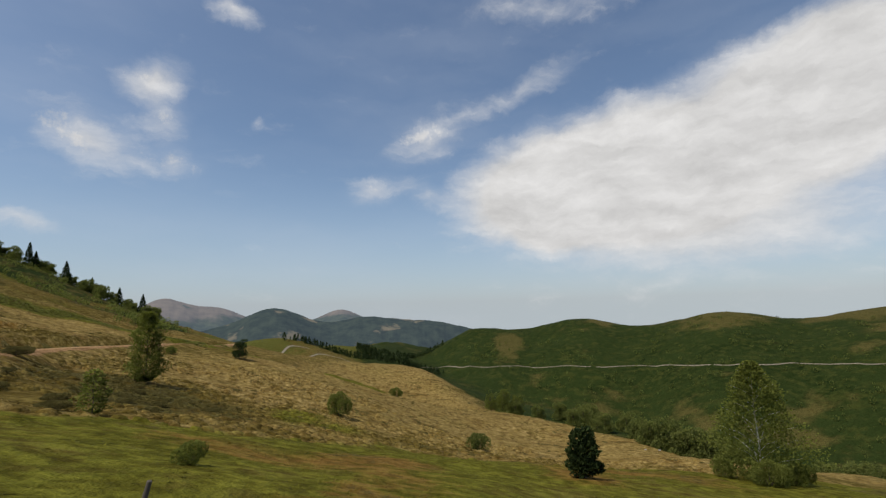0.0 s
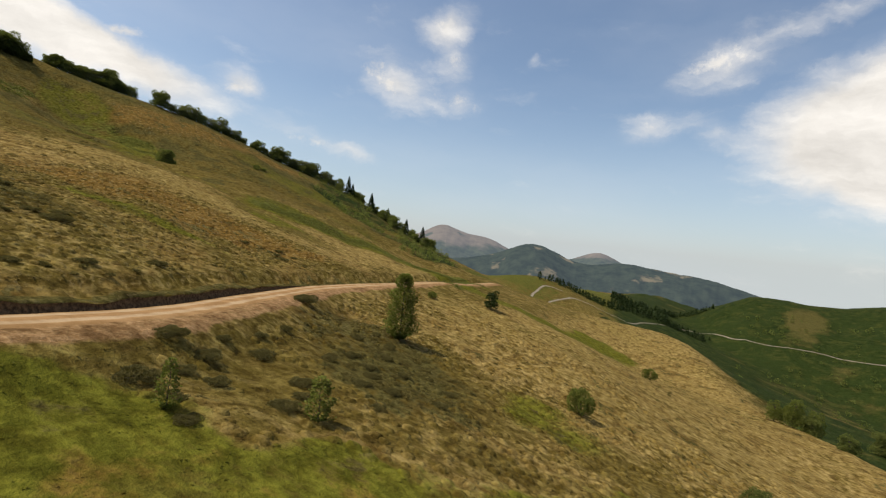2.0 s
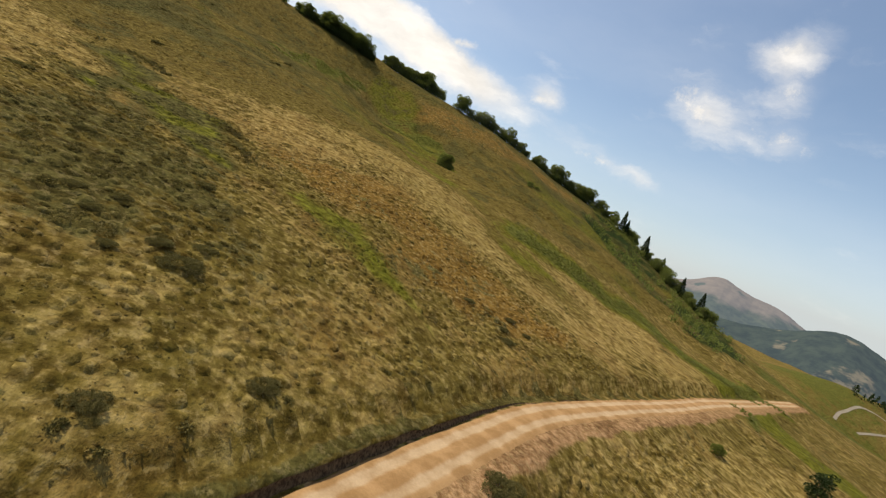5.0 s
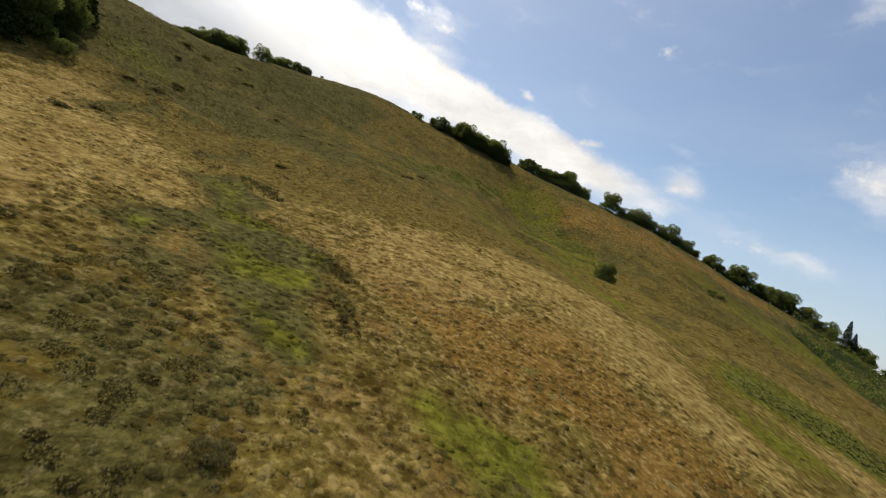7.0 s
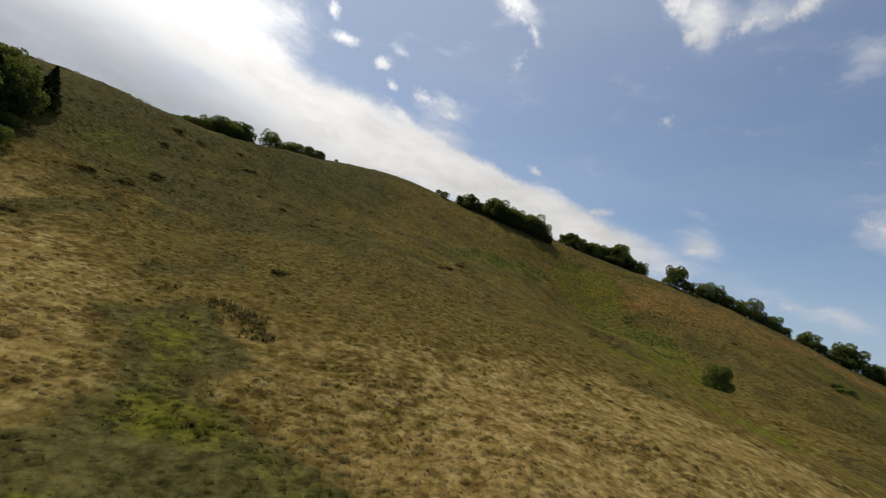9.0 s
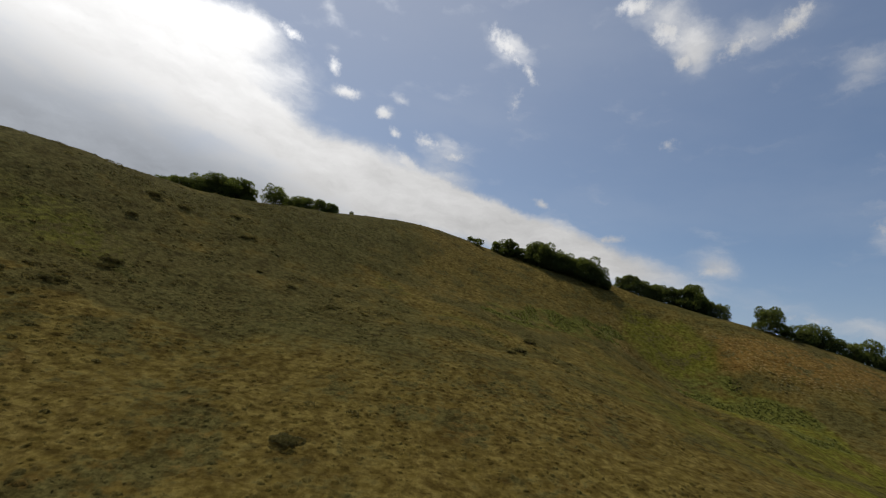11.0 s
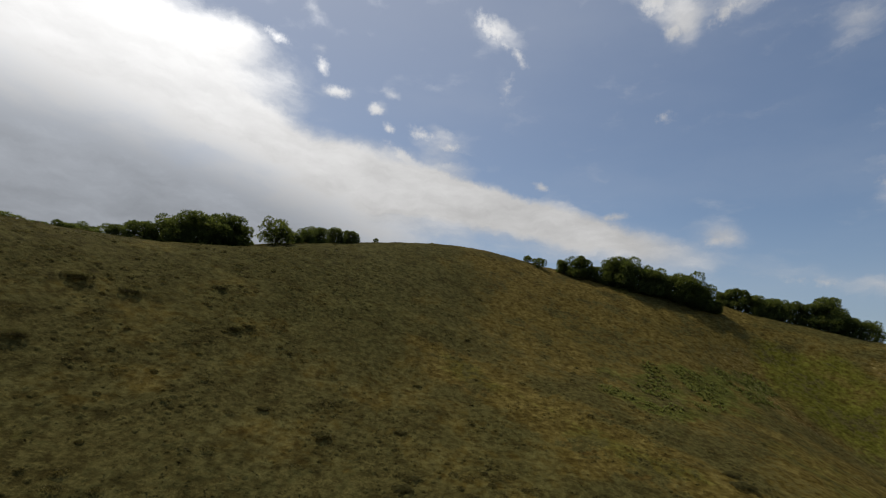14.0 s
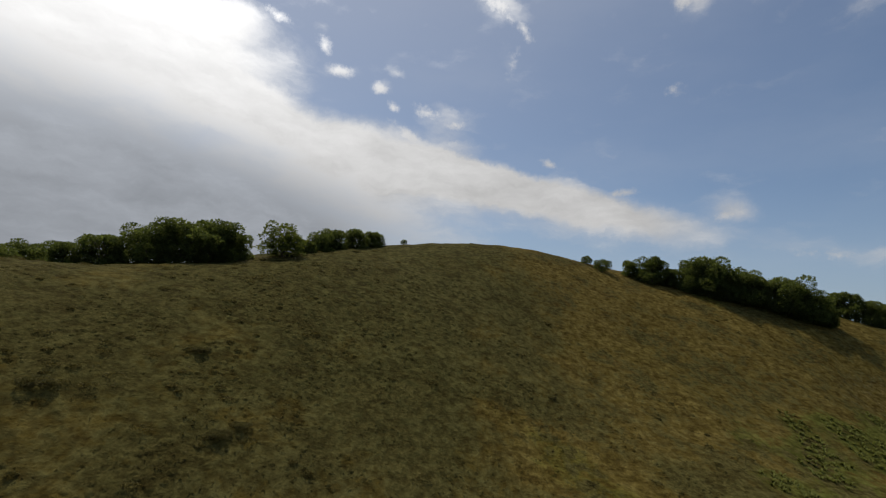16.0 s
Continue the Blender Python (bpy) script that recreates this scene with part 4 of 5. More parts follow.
def cone_tree(seed, height, spread, leaf, name="tree", count=5000, size=0.25, trunk=0.012, bark=None, foot=0.03, blunt=0.75):
    """A light-leaved tree with an upright pointed crown, bushy to the ground."""
    rng = np.random.default_rng(seed)
    ob = thing(name)
    h = height
    pieces = [tube([(0, 0, -0.3), (0.01 * h, 0, h * 0.3), (-0.01 * h, 0.01 * h, h * 0.6), (0, 0, h * 0.95)], [h * trunk, h * trunk * 0.8, h * trunk * 0.5, 0.01])]
    for k in range(26):
        a, z = k * 2.4, h * (0.08 + 0.8 * k / 26)
        r = 0.8 * spread * (1 - z / h) ** blunt
        pieces.append(tube([(0, 0, z), (math.cos(a) * r * 0.5, math.sin(a) * r * 0.5, z + r * 0.35), (math.cos(a) * r, math.sin(a) * r, z + r * 0.55)], [h * trunk * 0.2, h * trunk * 0.13, 0.006], 5))
    part("trunk", joined("trunk", pieces), bark or bark_mat, ob)
    u = foot + (1 - foot) * rng.uniform(0, 1, count) ** 1.15
    a = rng.uniform(-math.pi, math.pi, count)
    lump = 0.55 + 0.75 * fray(a * 1.9, u * 11, 1.0, seed) * (0.7 + 0.6 * fray(a * 5, u * 25, 1.0, seed + 1))
    full = spread * np.clip(1.02 - u, 0, 1) ** blunt * np.clip((u - foot) / 0.16, 0.12, 1) ** 0.5 * lump
    r = full * rng.uniform(0.1, 1.0, count) ** 0.5
    p = np.stack([np.cos(a) * r, np.sin(a) * r, u * h], -1)
    d = np.stack([np.cos(a), np.sin(a), np.full(count, 0.5)], -1)
    part("crown", joined("crown", [sprays(rng, p, d, size, size * 0.7)]), leaf, ob)
    return ob


def conifer(seed, height, spread, name="conifer", count=2200):
    """A spruce: straight trunk and whorls of drooping boughs."""
    rng = np.random.default_rng(seed)
    ob = thing(name)
    h = height
    pieces = [tube([(0, 0, -0.3), (0, 0, h * 0.5), (0, 0, h * 0.98)], [h * 0.02, h * 0.012, 0.01])]
    z = h * (0.06 + 0.93 * rng.uniform(0, 1, count) ** 1.25)
    level = np.round(z / (h * 0.055)) * h * 0.055
    z = level + rng.normal(0, h * 0.008, count)
    full = spread * np.clip(1 - z / h, 0.005, 1) ** 0.85 * (0.75 + 0.4 * fray(level * 3.1, level * 0, 1.0, seed))
    a = rng.uniform(0, 2 * math.pi, count)
    arm = np.floor(a * 1.6 + level)
    a = a + 0.25 * np.sin(arm * 12.9)
    r = full * rng.uniform(0.15, 1.0, count) ** 0.6
    p = np.stack([np.cos(a) * r, np.sin(a) * r, z - r * 0.28], -1)
    d = np.stack([np.cos(a), np.sin(a), -0.25 * np.ones(count)], -1)
    part("trunk", joined("trunk", pieces), bark_mat, ob)
    part("crown", joined("crown", [sprays(rng, p, d * 1.6, h * 0.07, h * 0.032, 0.15)]), needle, ob)
    return ob


def low_bush(seed, height, spread, leaf, name="shrub", count=700, size=0.22):
    """A shrub without a trunk: stems and a low uneven dome of sprays."""
    rng = np.random.default_rng(seed)
    ob = thing(name)
    lobes = [(0, 0, height * 0.42, spread * 0.6, height / spread * 0.85)]
    for k in range(6):
        a = k * 1.05 + rng.uniform(-0.4, 0.4)
        lobes.append((math.cos(a) * spread * 0.55, math.sin(a) * spread * 0.55, height * rng.uniform(0.25, 0.5), spread * rng.uniform(0.3, 0.45), height / spread))
    stems = [tube([(0, 0, -0.1), (x * 0.5, y * 0.5, z * 0.7), (x, y, z)], [0.04, 0.03, 0.01], 4) for x, y, z, *_ in lobes]
    part("stems", joined("stems", stems), bark_mat, ob)
    p, d = lobed(rng, lobes, count)
    p[:, 2] = np.maximum(p[:, 2], 0.03)
    part("foliage", joined("foliage", [sprays(rng, p, d, size, size * 0.7)]), leaf, ob)
    return ob


MODELS = {}
rng = np.random.default_rng(11)


def plant(model, x, y, scale, label, category="tree", group="", wide=1.0, sink=0.0):
    """Sets a plant on the ground: the model itself the first time, then copies of it."""
    build, args = PLANTS[model]
    turn = float(rng.uniform(0, 360))
    m = Matrix.LocRotScale((x, y, float(land(x, y)) - sink), Euler((0, 0, radians(turn))), (scale * wide, scale * wide, scale))
    if model not in MODELS:
        ob = MODELS[model] = build(**args)
        ob.matrix_basis = m
    else:
        src = MODELS[model]
        ob = copy_thing(src, Matrix.Identity(4))
        ob.matrix_basis = m
    return tagged(ob, label, category, group)


PLANTS = {
    "beech_a": (broad_tree, dict(seed=1, skirt=True, clear=0.02, height=8, spread=4.2, leaf=beech_leaf)),
    "beech_b": (broad_tree, dict(seed=2, skirt=True, clear=0.02, height=8, spread=4.6, leaf=beech_leaf)),
    "beech_c": (broad_tree, dict(seed=3, skirt=True, clear=0.02, height=8, spread=3.8, leaf=beech_leaf)),
    "beech_d": (broad_tree, dict(seed=4, skirt=True, clear=0.02, height=8, spread=4.4, leaf=beech_leaf)),
    "row_a": (broad_tree, dict(seed=14, skirt=True, clear=0.02, height=8, spread=4.4, leaf=beech_leaf, count=5200, size=0.40)),
    "row_b": (broad_tree, dict(seed=15, skirt=True, clear=0.02, height=8, spread=4.0, leaf=beech_leaf, count=5200, size=0.40)),
    "solo": (broad_tree, dict(seed=5, skirt=True, clear=0.04, height=7, spread=3.2, leaf=light_leaf, count=4200, size=0.30)),
    "birch": (cone_tree, dict(seed=6, height=12.6, spread=5.8, leaf=light_leaf, count=12500, size=0.25, trunk=0.008, bark=birch_mat, blunt=0.62)),
    "slim": (cone_tree, dict(seed=7, height=8.8, spread=2.6, leaf=light_leaf, count=8000, size=0.22, blunt=0.42)),
    "sapling": (cone_tree, dict(seed=8, height=2.4, spread=0.7, leaf=light_leaf, name="sapling", count=1000, size=0.12, blunt=0.42)),
    "pine": (broad_tree, dict(seed=9, skirt=True, clear=0.03, height=5, spread=2.0, leaf=needle, count=1800, size=0.3)),
    "spruce_a": (conifer, dict(seed=21, height=12, spread=3.2)),
    "spruce_b": (conifer, dict(seed=22, height=12, spread=4.0)),
    "bush_a": (low_bush, dict(seed=31, height=0.85, spread=1.6, leaf=heather_leaf, count=8200, size=0.075)),
    "bush_b": (low_bush, dict(seed=32, height=0.75, spread=1.5, leaf=heather_leaf, count=7800, size=0.075)),
    "bush_c": (low_bush, dict(seed=33, height=3.0, spread=2.0, leaf=light_leaf, count=5600, size=0.13)),
    "bush_d": (low_bush, dict(seed=34, height=3.0, spread=2.2, leaf=beech_leaf, count=5600, size=0.145)),
}

# ---- trees along the crest ----
CREST = [(-304, 61, 7.6), (-301, 65, 8.8), (-300, 69, 8.6), (-298, 73, 9.8), (-297, 77, 11.0), (-296, 81, 11.8), (-294, 85, 10.6), (-293, 89, 11.0), (-291, 93, 12.0), (-290, 97, 9.0), (-289, 100, 4.6), (-300, 75, 9.5), (-297, 86, 11),
         (-302, 112, 7.4), (-300, 115, 9.0), (-297, 119, 8.6), (-295, 122, 10.2), (-293, 126, 9.4), (-290, 130, 9.8), (-288, 134, 11.0), (-286, 138, 10.4), (-284, 142, 8.4), (-298, 124, 9), (-291, 136, 10)]
for k, (x, y, h) in enumerate(CREST):
    plant("beech_" + "abcd"[k % 4], x + 6, y, h / 9.4 * float(rng.uniform(0.74, 1.16)), "dense dark green broadleaf tree on the grassy crest", group="trees along the crest", sink=0.4)
for x, y, size in ((-298, 66, 1.1), (-293, 77, 1.1), (-287, 95, 1.3), (-288, 99, 1.0), (-289, 124, 1.1), (-283, 139, 1.0)):
    plant("bush_d", x, y, size, "dark green bush at the foot of the crest trees", "bush", "bushes under the crest trees", wide=1.2)
plant("bush_d", -297, 53, 1.25, "small dark green bush at the end of the tree row", "bush")
plant("bush_c", -301, 50.5, 0.9, "thin small bush at the end of the tree row", "bush")
plant("beech_b", -266, 151, 1.15, "round dark green tree standing alone on the crest", sink=0.4, wide=1.1)
DOWN = spline([(-264, 158), (-264, 165), (-263, 174), (-261, 184), (-258, 196), (-253, 210), (-247, 225), (-239, 238), (-228, 249)], 2.7)
for k, (x, y) in enumerate(DOWN):
    low = 0.66 if 8 < k < 15 else 1.0
    plant("row_" + "ab"[k % 2], x + float(rng.uniform(-2.0, 1.0)), y + float(rng.uniform(-1, 1)), low * float(rng.uniform(0.52, 1.28)), "low dark green tree in a row on the crest", group="tree row down the ridge", sink=0.4, wide=1.05)
plant("spruce_a", -222, 253.5, 1.0, "tall dark spruce rising above the ridge trees", "conifer")
END = spline([(-224, 250), (-214, 260), (-203, 261), (-194, 258), (-185, 253), (-177, 254), (-168, 256), (-158, 251), (-150, 250)], 2.4)
for k, (x, y) in enumerate(END):
    x, y = x + float(rng.uniform(-3, 3)), y + float(rng.uniform(-3, 6))
    model, label, kind = (("spruce_b", "dark spruce on the falling ridge", "conifer") if k % 6 == 1 else ("row_" + "ab"[k % 2], "dark green broadleaf tree on the falling ridge", "tree"))
    plant(model, x, y, float(rng.uniform(0.55, 0.95)), label, kind, "trees down the ridge end", sink=0.4)

# ---- trees behind the saddle of the crest ----
for k, (x, y, h) in enumerate([(-247, -50, 4), (-251, -51, 4.2), (-254, -45, 4.8), (-258, -42, 7), (-261, -37, 8), (-263, -33, 9), (-266, -29, 8.4), (-269, -27, 7), (-256, -51, 6), (-250, -58, 6), (-246, -62, 6.4)]):
    plant("beech_" + "badc"[k % 4], x, y, h / 8, "dark broadleaf tree in the clump on the crest", group="clump behind the saddle", sink=1.0, wide=1.2)
plant("solo", -270, -18.5, 1.1, "round light green tree standing alone on the crest", wide=1.3, sink=0.6)
for k, (x, y, h) in enumerate([(-277, -16, 4), (-282, -14, 5.2), (-286, -12, 5.6), (-290, -8, 5.6), (-293, -4, 5.0)]):
    plant("beech_" + "cbda"[k % 4], x, y, h / 8, "low dark green tree beside the lone tree", group="low trees on the crest", sink=0.9, wide=1.15)
plant("bush_c", -296, 3, 0.5, "thin small bush on the bare crest", "bush")

# ---- the dark wood on the slope ----
for k, (x, y, h) in enumerate([(-163, -39, 11), (-168, -38, 12), (-173, -38, 11.5), (-178, -38, 11), (-182.5, -39, 9), (-160, -45, 13), (-166, -45, 12.5), (-172, -45, 13), (-177, -45, 12), (-182, -45, 10.5), (-158, -53, 14), (-164, -53, 14), (-170, -53, 13), (-176, -53, 12), (-187, -39, 9)]):
    if k % 2 == 0:
        plant("spruce_b", x, y, h / 12.6, "tall dark spruce in the wood on the slope", "conifer", "wood on the slope", wide=1.25)
    else:
        plant("beech_" + "abcd"[k % 4], x, y, h / 8.6, "tall dark green tree in the wood on the slope", group="wood on the slope", wide=0.85)
plant("bush_d", -168, -31, 1.3, "grey-green bush at the foot of the wood", "bush")
plant("bush_d", -174, -34, 1.1, "grey-green bush at the foot of the wood", "bush")

# ---- single trees and bushes on the slopes ----
plant("birch", 33.2, 54.6, 1.0, "tall light green birch with a white trunk")
for x, y, size in ((31.5, 50.5, 1.0), (35.5, 52.5, 0.8), (37.5, 55, 0.9), (29.5, 55, 0.8)):
    plant("bush_c", x, y, size, "yellow-green bush at the foot of the birch", "bush", "bushes round the birch", wide=1.1)
plant("slim", -37.5, 61, 1.0, "slim light green tree below the dirt road")
plant("pine", -51.2, 120.5, 1.0, "small dark pine on the golden slope")
plant("bush_c", -15.4, 70.2, 1.35, "upright yellow-green bush on the dry slope", "bush", wide=0.8)
plant("bush_c", -15.0, 142, 1.15, "rounded green bush on the golden slope", "bush")
plant("bush_d", 3.9, 69.5, 0.9, "low dark green bush at the meadow's edge", "bush")
plant("beech_b", -185.5, 111.5, 0.82, "round dark green tree alone in the bracken hollow")
plant("sapling", -23.2, 21.6, 1.0, "thin leafy sapling beside heather clumps", "sapling")
plant("sapling", -21.4, 29.7, 1.12, "bushy sapling at the meadow's edge", "sapling", wide=1.5)
plant("bush_c", -8.6, 16.6, 0.30, "low green bush in the meadow grass", "bush", wide=1.2)
plant("bush_a", -45.2, 51, 1.2, "dark heather bush below the road", "bush")
plant("bush_c", -57.2, 101.2, 0.65, "small brownish bush below the road", "bush")
for x, y, h in ((18, 166, 9), (22.5, 168, 8), (14, 167, 6.5)):
    plant("solo", x, y, h / 7.4, "pale green slender tree at the foot of the slope", group="slender trees at the slope's foot", wide=0.8)
for k, (x, y, h) in enumerate(((45, 113, 6.5), (47, 108, 7.5), (49, 104, 8), (51, 100, 8), (54, 98, 7.5), (57, 97, 7), (52, 106, 8), (60, 94, 5), (68, 92, 5.5), (78, 98, 6.5), (88, 103, 7), (22, 166, 5), (27, 152, 4.5), (34, 138, 5), (38, 130, 4), (43, 194, 7), (50, 187, 8), (57, 202, 8), (55, 178, 7), (62, 166, 7.5), (67, 190, 8), (71, 175, 7))):
    plant("row_" + "ab"[k % 2], x, y, h / 8, "grey-green tree in the thicket below the meadow", group="thicket below the meadow", sink=0.3)


def juniper(x, y):
    """A dense evergreen of two fused upright columns."""
    g = np.random.default_rng(41)
    ob = thing("juniper")
    lobes = [(-0.35, 0, 0.9, 0.95, 1.0), (0.25, 0.1, 0.8, 0.9, 1.0), (-0.4, 0, 1.7, 0.85, 1.1), (0.3, 0, 1.8, 0.85, 1.1), (-0.35, 0, 2.6, 0.65, 1.2), (0.3, 0, 2.7, 0.62, 1.2), (0.95, 0, 0.6, 0.5, 0.9)]
    part("trunk", joined("trunk", [tube([(0, 0, -0.2), (0, 0, 1.5), (0, 0, 2.6)], [0.14, 0.08, 0.02])]), bark_mat, ob)
    p, d = lobed(g, lobes, 4200)
    d[:, 2] += 0.9
    p[:, 2] = np.maximum(p[:, 2], 0.05)
    part("crown", joined("crown", [sprays(g, p, d, 0.30, 0.13)]), needle, ob)
    ob.matrix_basis = Matrix.LocRotScale((x, y, float(land(x, y))), Euler((0, 0, 0.2)), (1.12, 1.12, 1.08))
    return tagged(ob, "dense dark upright juniper in the meadow", "juniper")


juniper(9.9, 37.6)

# ---- heather clumps that stand apart ----
CLUMPS = [(-26.8, 21.9, 1.1), (-31.2, 26.2, 1.05), (-29.9, 27.8, 0.95), (-32.5, 30.9, 0.65), (-31.1, 33.4, 0.95), (-26.6, 26.5, 0.75), (-28.1, 25.2, 0.7), (-26.0, 39.3, 0.8), (-30.9, 40.4, 0.7), (-26.0, 32.6, 0.8),
          (-23.1, 28.6, 0.9), (-21.9, 21.7, 0.6), (-24.3, 22.6, 0.5), (-34.1, 35.5, 0.7), (-36.4, 40.1, 0.7), (-32.3, 45.3, 0.8), (-29.7, 44.5, 0.9), (-27.3, 42.3, 0.85), (-38.9, 57.4, 0.7), (-24.3, 41.2, 0.8),
          (-24.4, 31.0, 0.55), (-22.0, 36.2, 0.6), (-32.0, 50.1, 0.9), (-37.1, 51.7, 0.8), (-28.1, 48.2, 0.8), (-21.4, 44.3, 0.7), (-23.6, 50.4, 0.7), (-34.8, 55.0, 0.8)]
UPHILL = [(-57, 29.5, 1.15), (-58.9, 28.2, 0.75), (-60.3, 31, 0.7), (-74.4, 20.6, 0.8), (-73.7, 30.5, 0.8), (-88, 12.5, 0.95), (-75.4, 72.6, 0.7), (-75.6, 64.8, 0.8), (-68.2, 67.2, 0.9), (-72.7, 74, 0.6),
          (-62.3, 22.6, 0.6), (-60.2, 24, 0.6), (-63, 25.2, 0.6), (-56.5, 25.5, 0.55), (-42.4, 21.6, 0.6), (-44.9, 27.1, 0.75), (-48.7, 34.7, 0.8), (-71.8, 68.6, 0.8)]
HIGH = [(-141.9, -14.4, 1.2), (-205, 14.8, 0.6), (-201.4, 48.1, 0.9), (-156.5, 17.9, 1.1), (-150.5, -13.5, 0.9), (-176, -21.4, 1.2), (-179, -16.4, 1.2), (-188.4, -16.4, 0.9), (-226, 148, 0.7), (-190.4, -16.7, 1.3),
        (-222.9, -9.8, 0.85), (-224.6, -8.4, 0.7), (-206.5, -25, 1.0), (-218.7, -28.1, 1.4), (-208.7, 5, 0.8), (-202.9, 13.6, 0.85), (-226, 15.4, 0.55), (-210, 52.1, 1.1), (-213, 52.8, 0.8),
        (-199.9, 45.9, 0.8), (-244.9, 24.8, 0.5), (-210.6, -1.6, 0.6), (-212.7, 13.2, 0.6), (-231.8, -15.6, 0.9), (-221.2, -22.9, 1.1), (-280, -6.5, 0.6), (-265.5, 30.2, 0.45)]
for k, (x, y, s) in enumerate(CLUMPS):
    plant("bush_" + "ab"[k % 2], x, y, s * 0.88, "dark brown-green heather clump beside the dirt road", "heather", "heather clumps by the road", sink=0.1)
for k, (x, y, s) in enumerate(UPHILL + HIGH):
    plant("bush_" + "ab"[k % 2], x, y, s * 0.88, "dark brown-green heather clump on the dry hillside", "heather", "heather clumps on the hillside", sink=0.1, wide=1.15)
for x, y, size in ((-213, 173, 0.8), (-209, 170, 0.6), (-211, 176, 0.6)):
    plant("bush_d", x, y, size, "grey-green scrub bush on the upper slope", "bush", "scrub on the upper slope", wide=1.3)


# ---- fence post and stones ----
def fence_post(x, y):
    bm = bmesh.new()
    bmesh.ops.create_cone(bm, segments=10, radius1=0.05, radius2=0.04, depth=1.1, cap_ends=True)
    bmesh.ops.bevel(bm, geom=[e for e in bm.edges if abs(e.verts[0].co.z - e.verts[1].co.z) < 1e-4], offset=0.012, segments=1, affect="EDGES")
    for v in bm.verts:
        v.co.x += 0.012 * math.sin(v.co.z * 5)
    m = bpy.data.meshes.new("fence_post")
    bm.to_mesh(m)
    m.materials.append(post_mat)
    ob = tagged(new("fence_post", m), "weathered leaning wooden fence post in long grass", "fence post")
    ob.matrix_basis = Matrix.LocRotScale((x, y, float(land(x, y)) + 0.42), Euler((radians(4), radians(13), 0.3)), None)


fence_post(-4.9, 8.0)


def stone(x, y, size, seed):
    bm = bmesh.new()
    bmesh.ops.create_icosphere(bm, subdivisions=2, radius=size)
    for v in bm.verts:
        v.co *= 1 + 0.35 * (noise.noise(v.co * 1.7 / size + Vector((seed, 0, 0))))
        v.co.z *= 0.55
    m = bpy.data.meshes.new("stone")
    bm.to_mesh(m)
    m.materials.append(rock_mat)
    ob = tagged(new("stone", m), "pale limestone boulder in dry grass", "stone", "boulders on the slope")
    ob.matrix_basis = pose(x, y, float(land(x, y)) + size * 0.15, 0, 0, seed * 50)


for k, (x, y, s) in enumerate(((43, 104, 0.30), (46, 106, 0.26), (49, 105, 0.22), (39, 101, 0.25))):
    stone(x, y, s, k)

# ---- growth that nobody could count ----
def strewn(x0, x1, y0, y1, gap, seed):
    """Jittered points over a stretch of the plan."""
    g = np.random.default_rng(seed)
    X, Y = np.meshgrid(np.arange(x0, x1, gap), np.arange(y0, y1, gap))
    return (X + g.uniform(-0.5, 0.5, X.shape) * gap).ravel(), (Y + g.uniform(-0.5, 0.5, X.shape) * gap).ravel()


FLOWN = spline([(20, 20), (0, 22), (-30, 40), (-62, 42), (-95, 30), (-130, 22), (-170, 14), (-225, 8)], 8.0)


def blades(name, label, x, y, z, fields, seed, count, height, width, spread, m, category):
    """Tufts of bent tapering blades."""
    g = np.random.default_rng(seed)
    k = len(x)
    a = g.uniform(0, 2 * math.pi, (k, count))
    h = np.broadcast_to(height, (k,))[:, None] * g.uniform(0.6, 1.3, (k, count))
    out = spread * h * g.uniform(0.4, 1.2, (k, count))
    w = width * g.uniform(0.7, 1.4, (k, count))
    bx, by = x[:, None] + np.cos(a) * 0.12 * h, y[:, None] + np.sin(a) * 0.12 * h
    bz = np.broadcast_to(z[:, None], (k, count)) - 0.04
    sx, sy = -np.sin(a) * w, np.cos(a) * w
    low1, low2 = np.stack([bx - sx, by - sy, bz], -1), np.stack([bx + sx, by + sy, bz], -1)
    mx, my, mz = bx + np.cos(a) * out * 0.45, by + np.sin(a) * out * 0.45, bz + h * 0.7
    tx, ty, tz = bx + np.cos(a) * out, by + np.sin(a) * out, bz + h * 0.95
    mid1, mid2 = np.stack([mx - sx * 0.8, my - sy * 0.8, mz], -1), np.stack([mx + sx * 0.8, my + sy * 0.8, mz], -1)
    tip1, tip2 = np.stack([tx - sx * 0.15, ty - sy * 0.15, tz], -1), np.stack([tx + sx * 0.15, ty + sy * 0.15, tz], -1)
    v = np.stack([low1, low2, mid1, mid2, tip1, tip2], 2).reshape(-1, 3)
    base = np.arange(k * count)[:, None] * 6
    f = np.concatenate([base + np.array([0, 1, 3, 2]), base + np.array([2, 3, 5, 4])])
    mesh = raw_mesh(bpy.data.meshes.new(name), v, f)
    if fields:
        paint(mesh, {key: np.repeat(values, count * 6) for key, values in fields.items()})
    mesh.materials.append(m)
    return tagged(new(name, mesh), label, category, kind="stuff")


x, y = strewn(-300, 45, -60, 195, 0.55, 5)
near, _, _ = beside(x, y, FLOWN)
g = np.random.default_rng(6)
keep = g.uniform(0, 1, len(x)) < np.where(near < 22, 0.9, np.where(near < 45, 0.45, 0.12)) * np.where(x < -130, 0.5, 1.0)
on_road, _, _ = beside(x, y, ROAD)
keep &= (on_road > 4.8) & (fray(x, y, 2.3, 9) + 0.25 * fray(x, y, 9, 8) > 0.42)
x, y = x[keep], y[keep]
z = land(x, y)
Z = zones(x, y)
tall = (0.07 + 0.11 * fray(x, y, 3.1, 4)) * np.where(Z["rust"] > 0.1, 0.6, 1.0)
blades("grass", "tufts of dry golden and green grass", x, y, z, Z, 7, 3, tall, 0.05, 1.9, grass_mat, "grass")

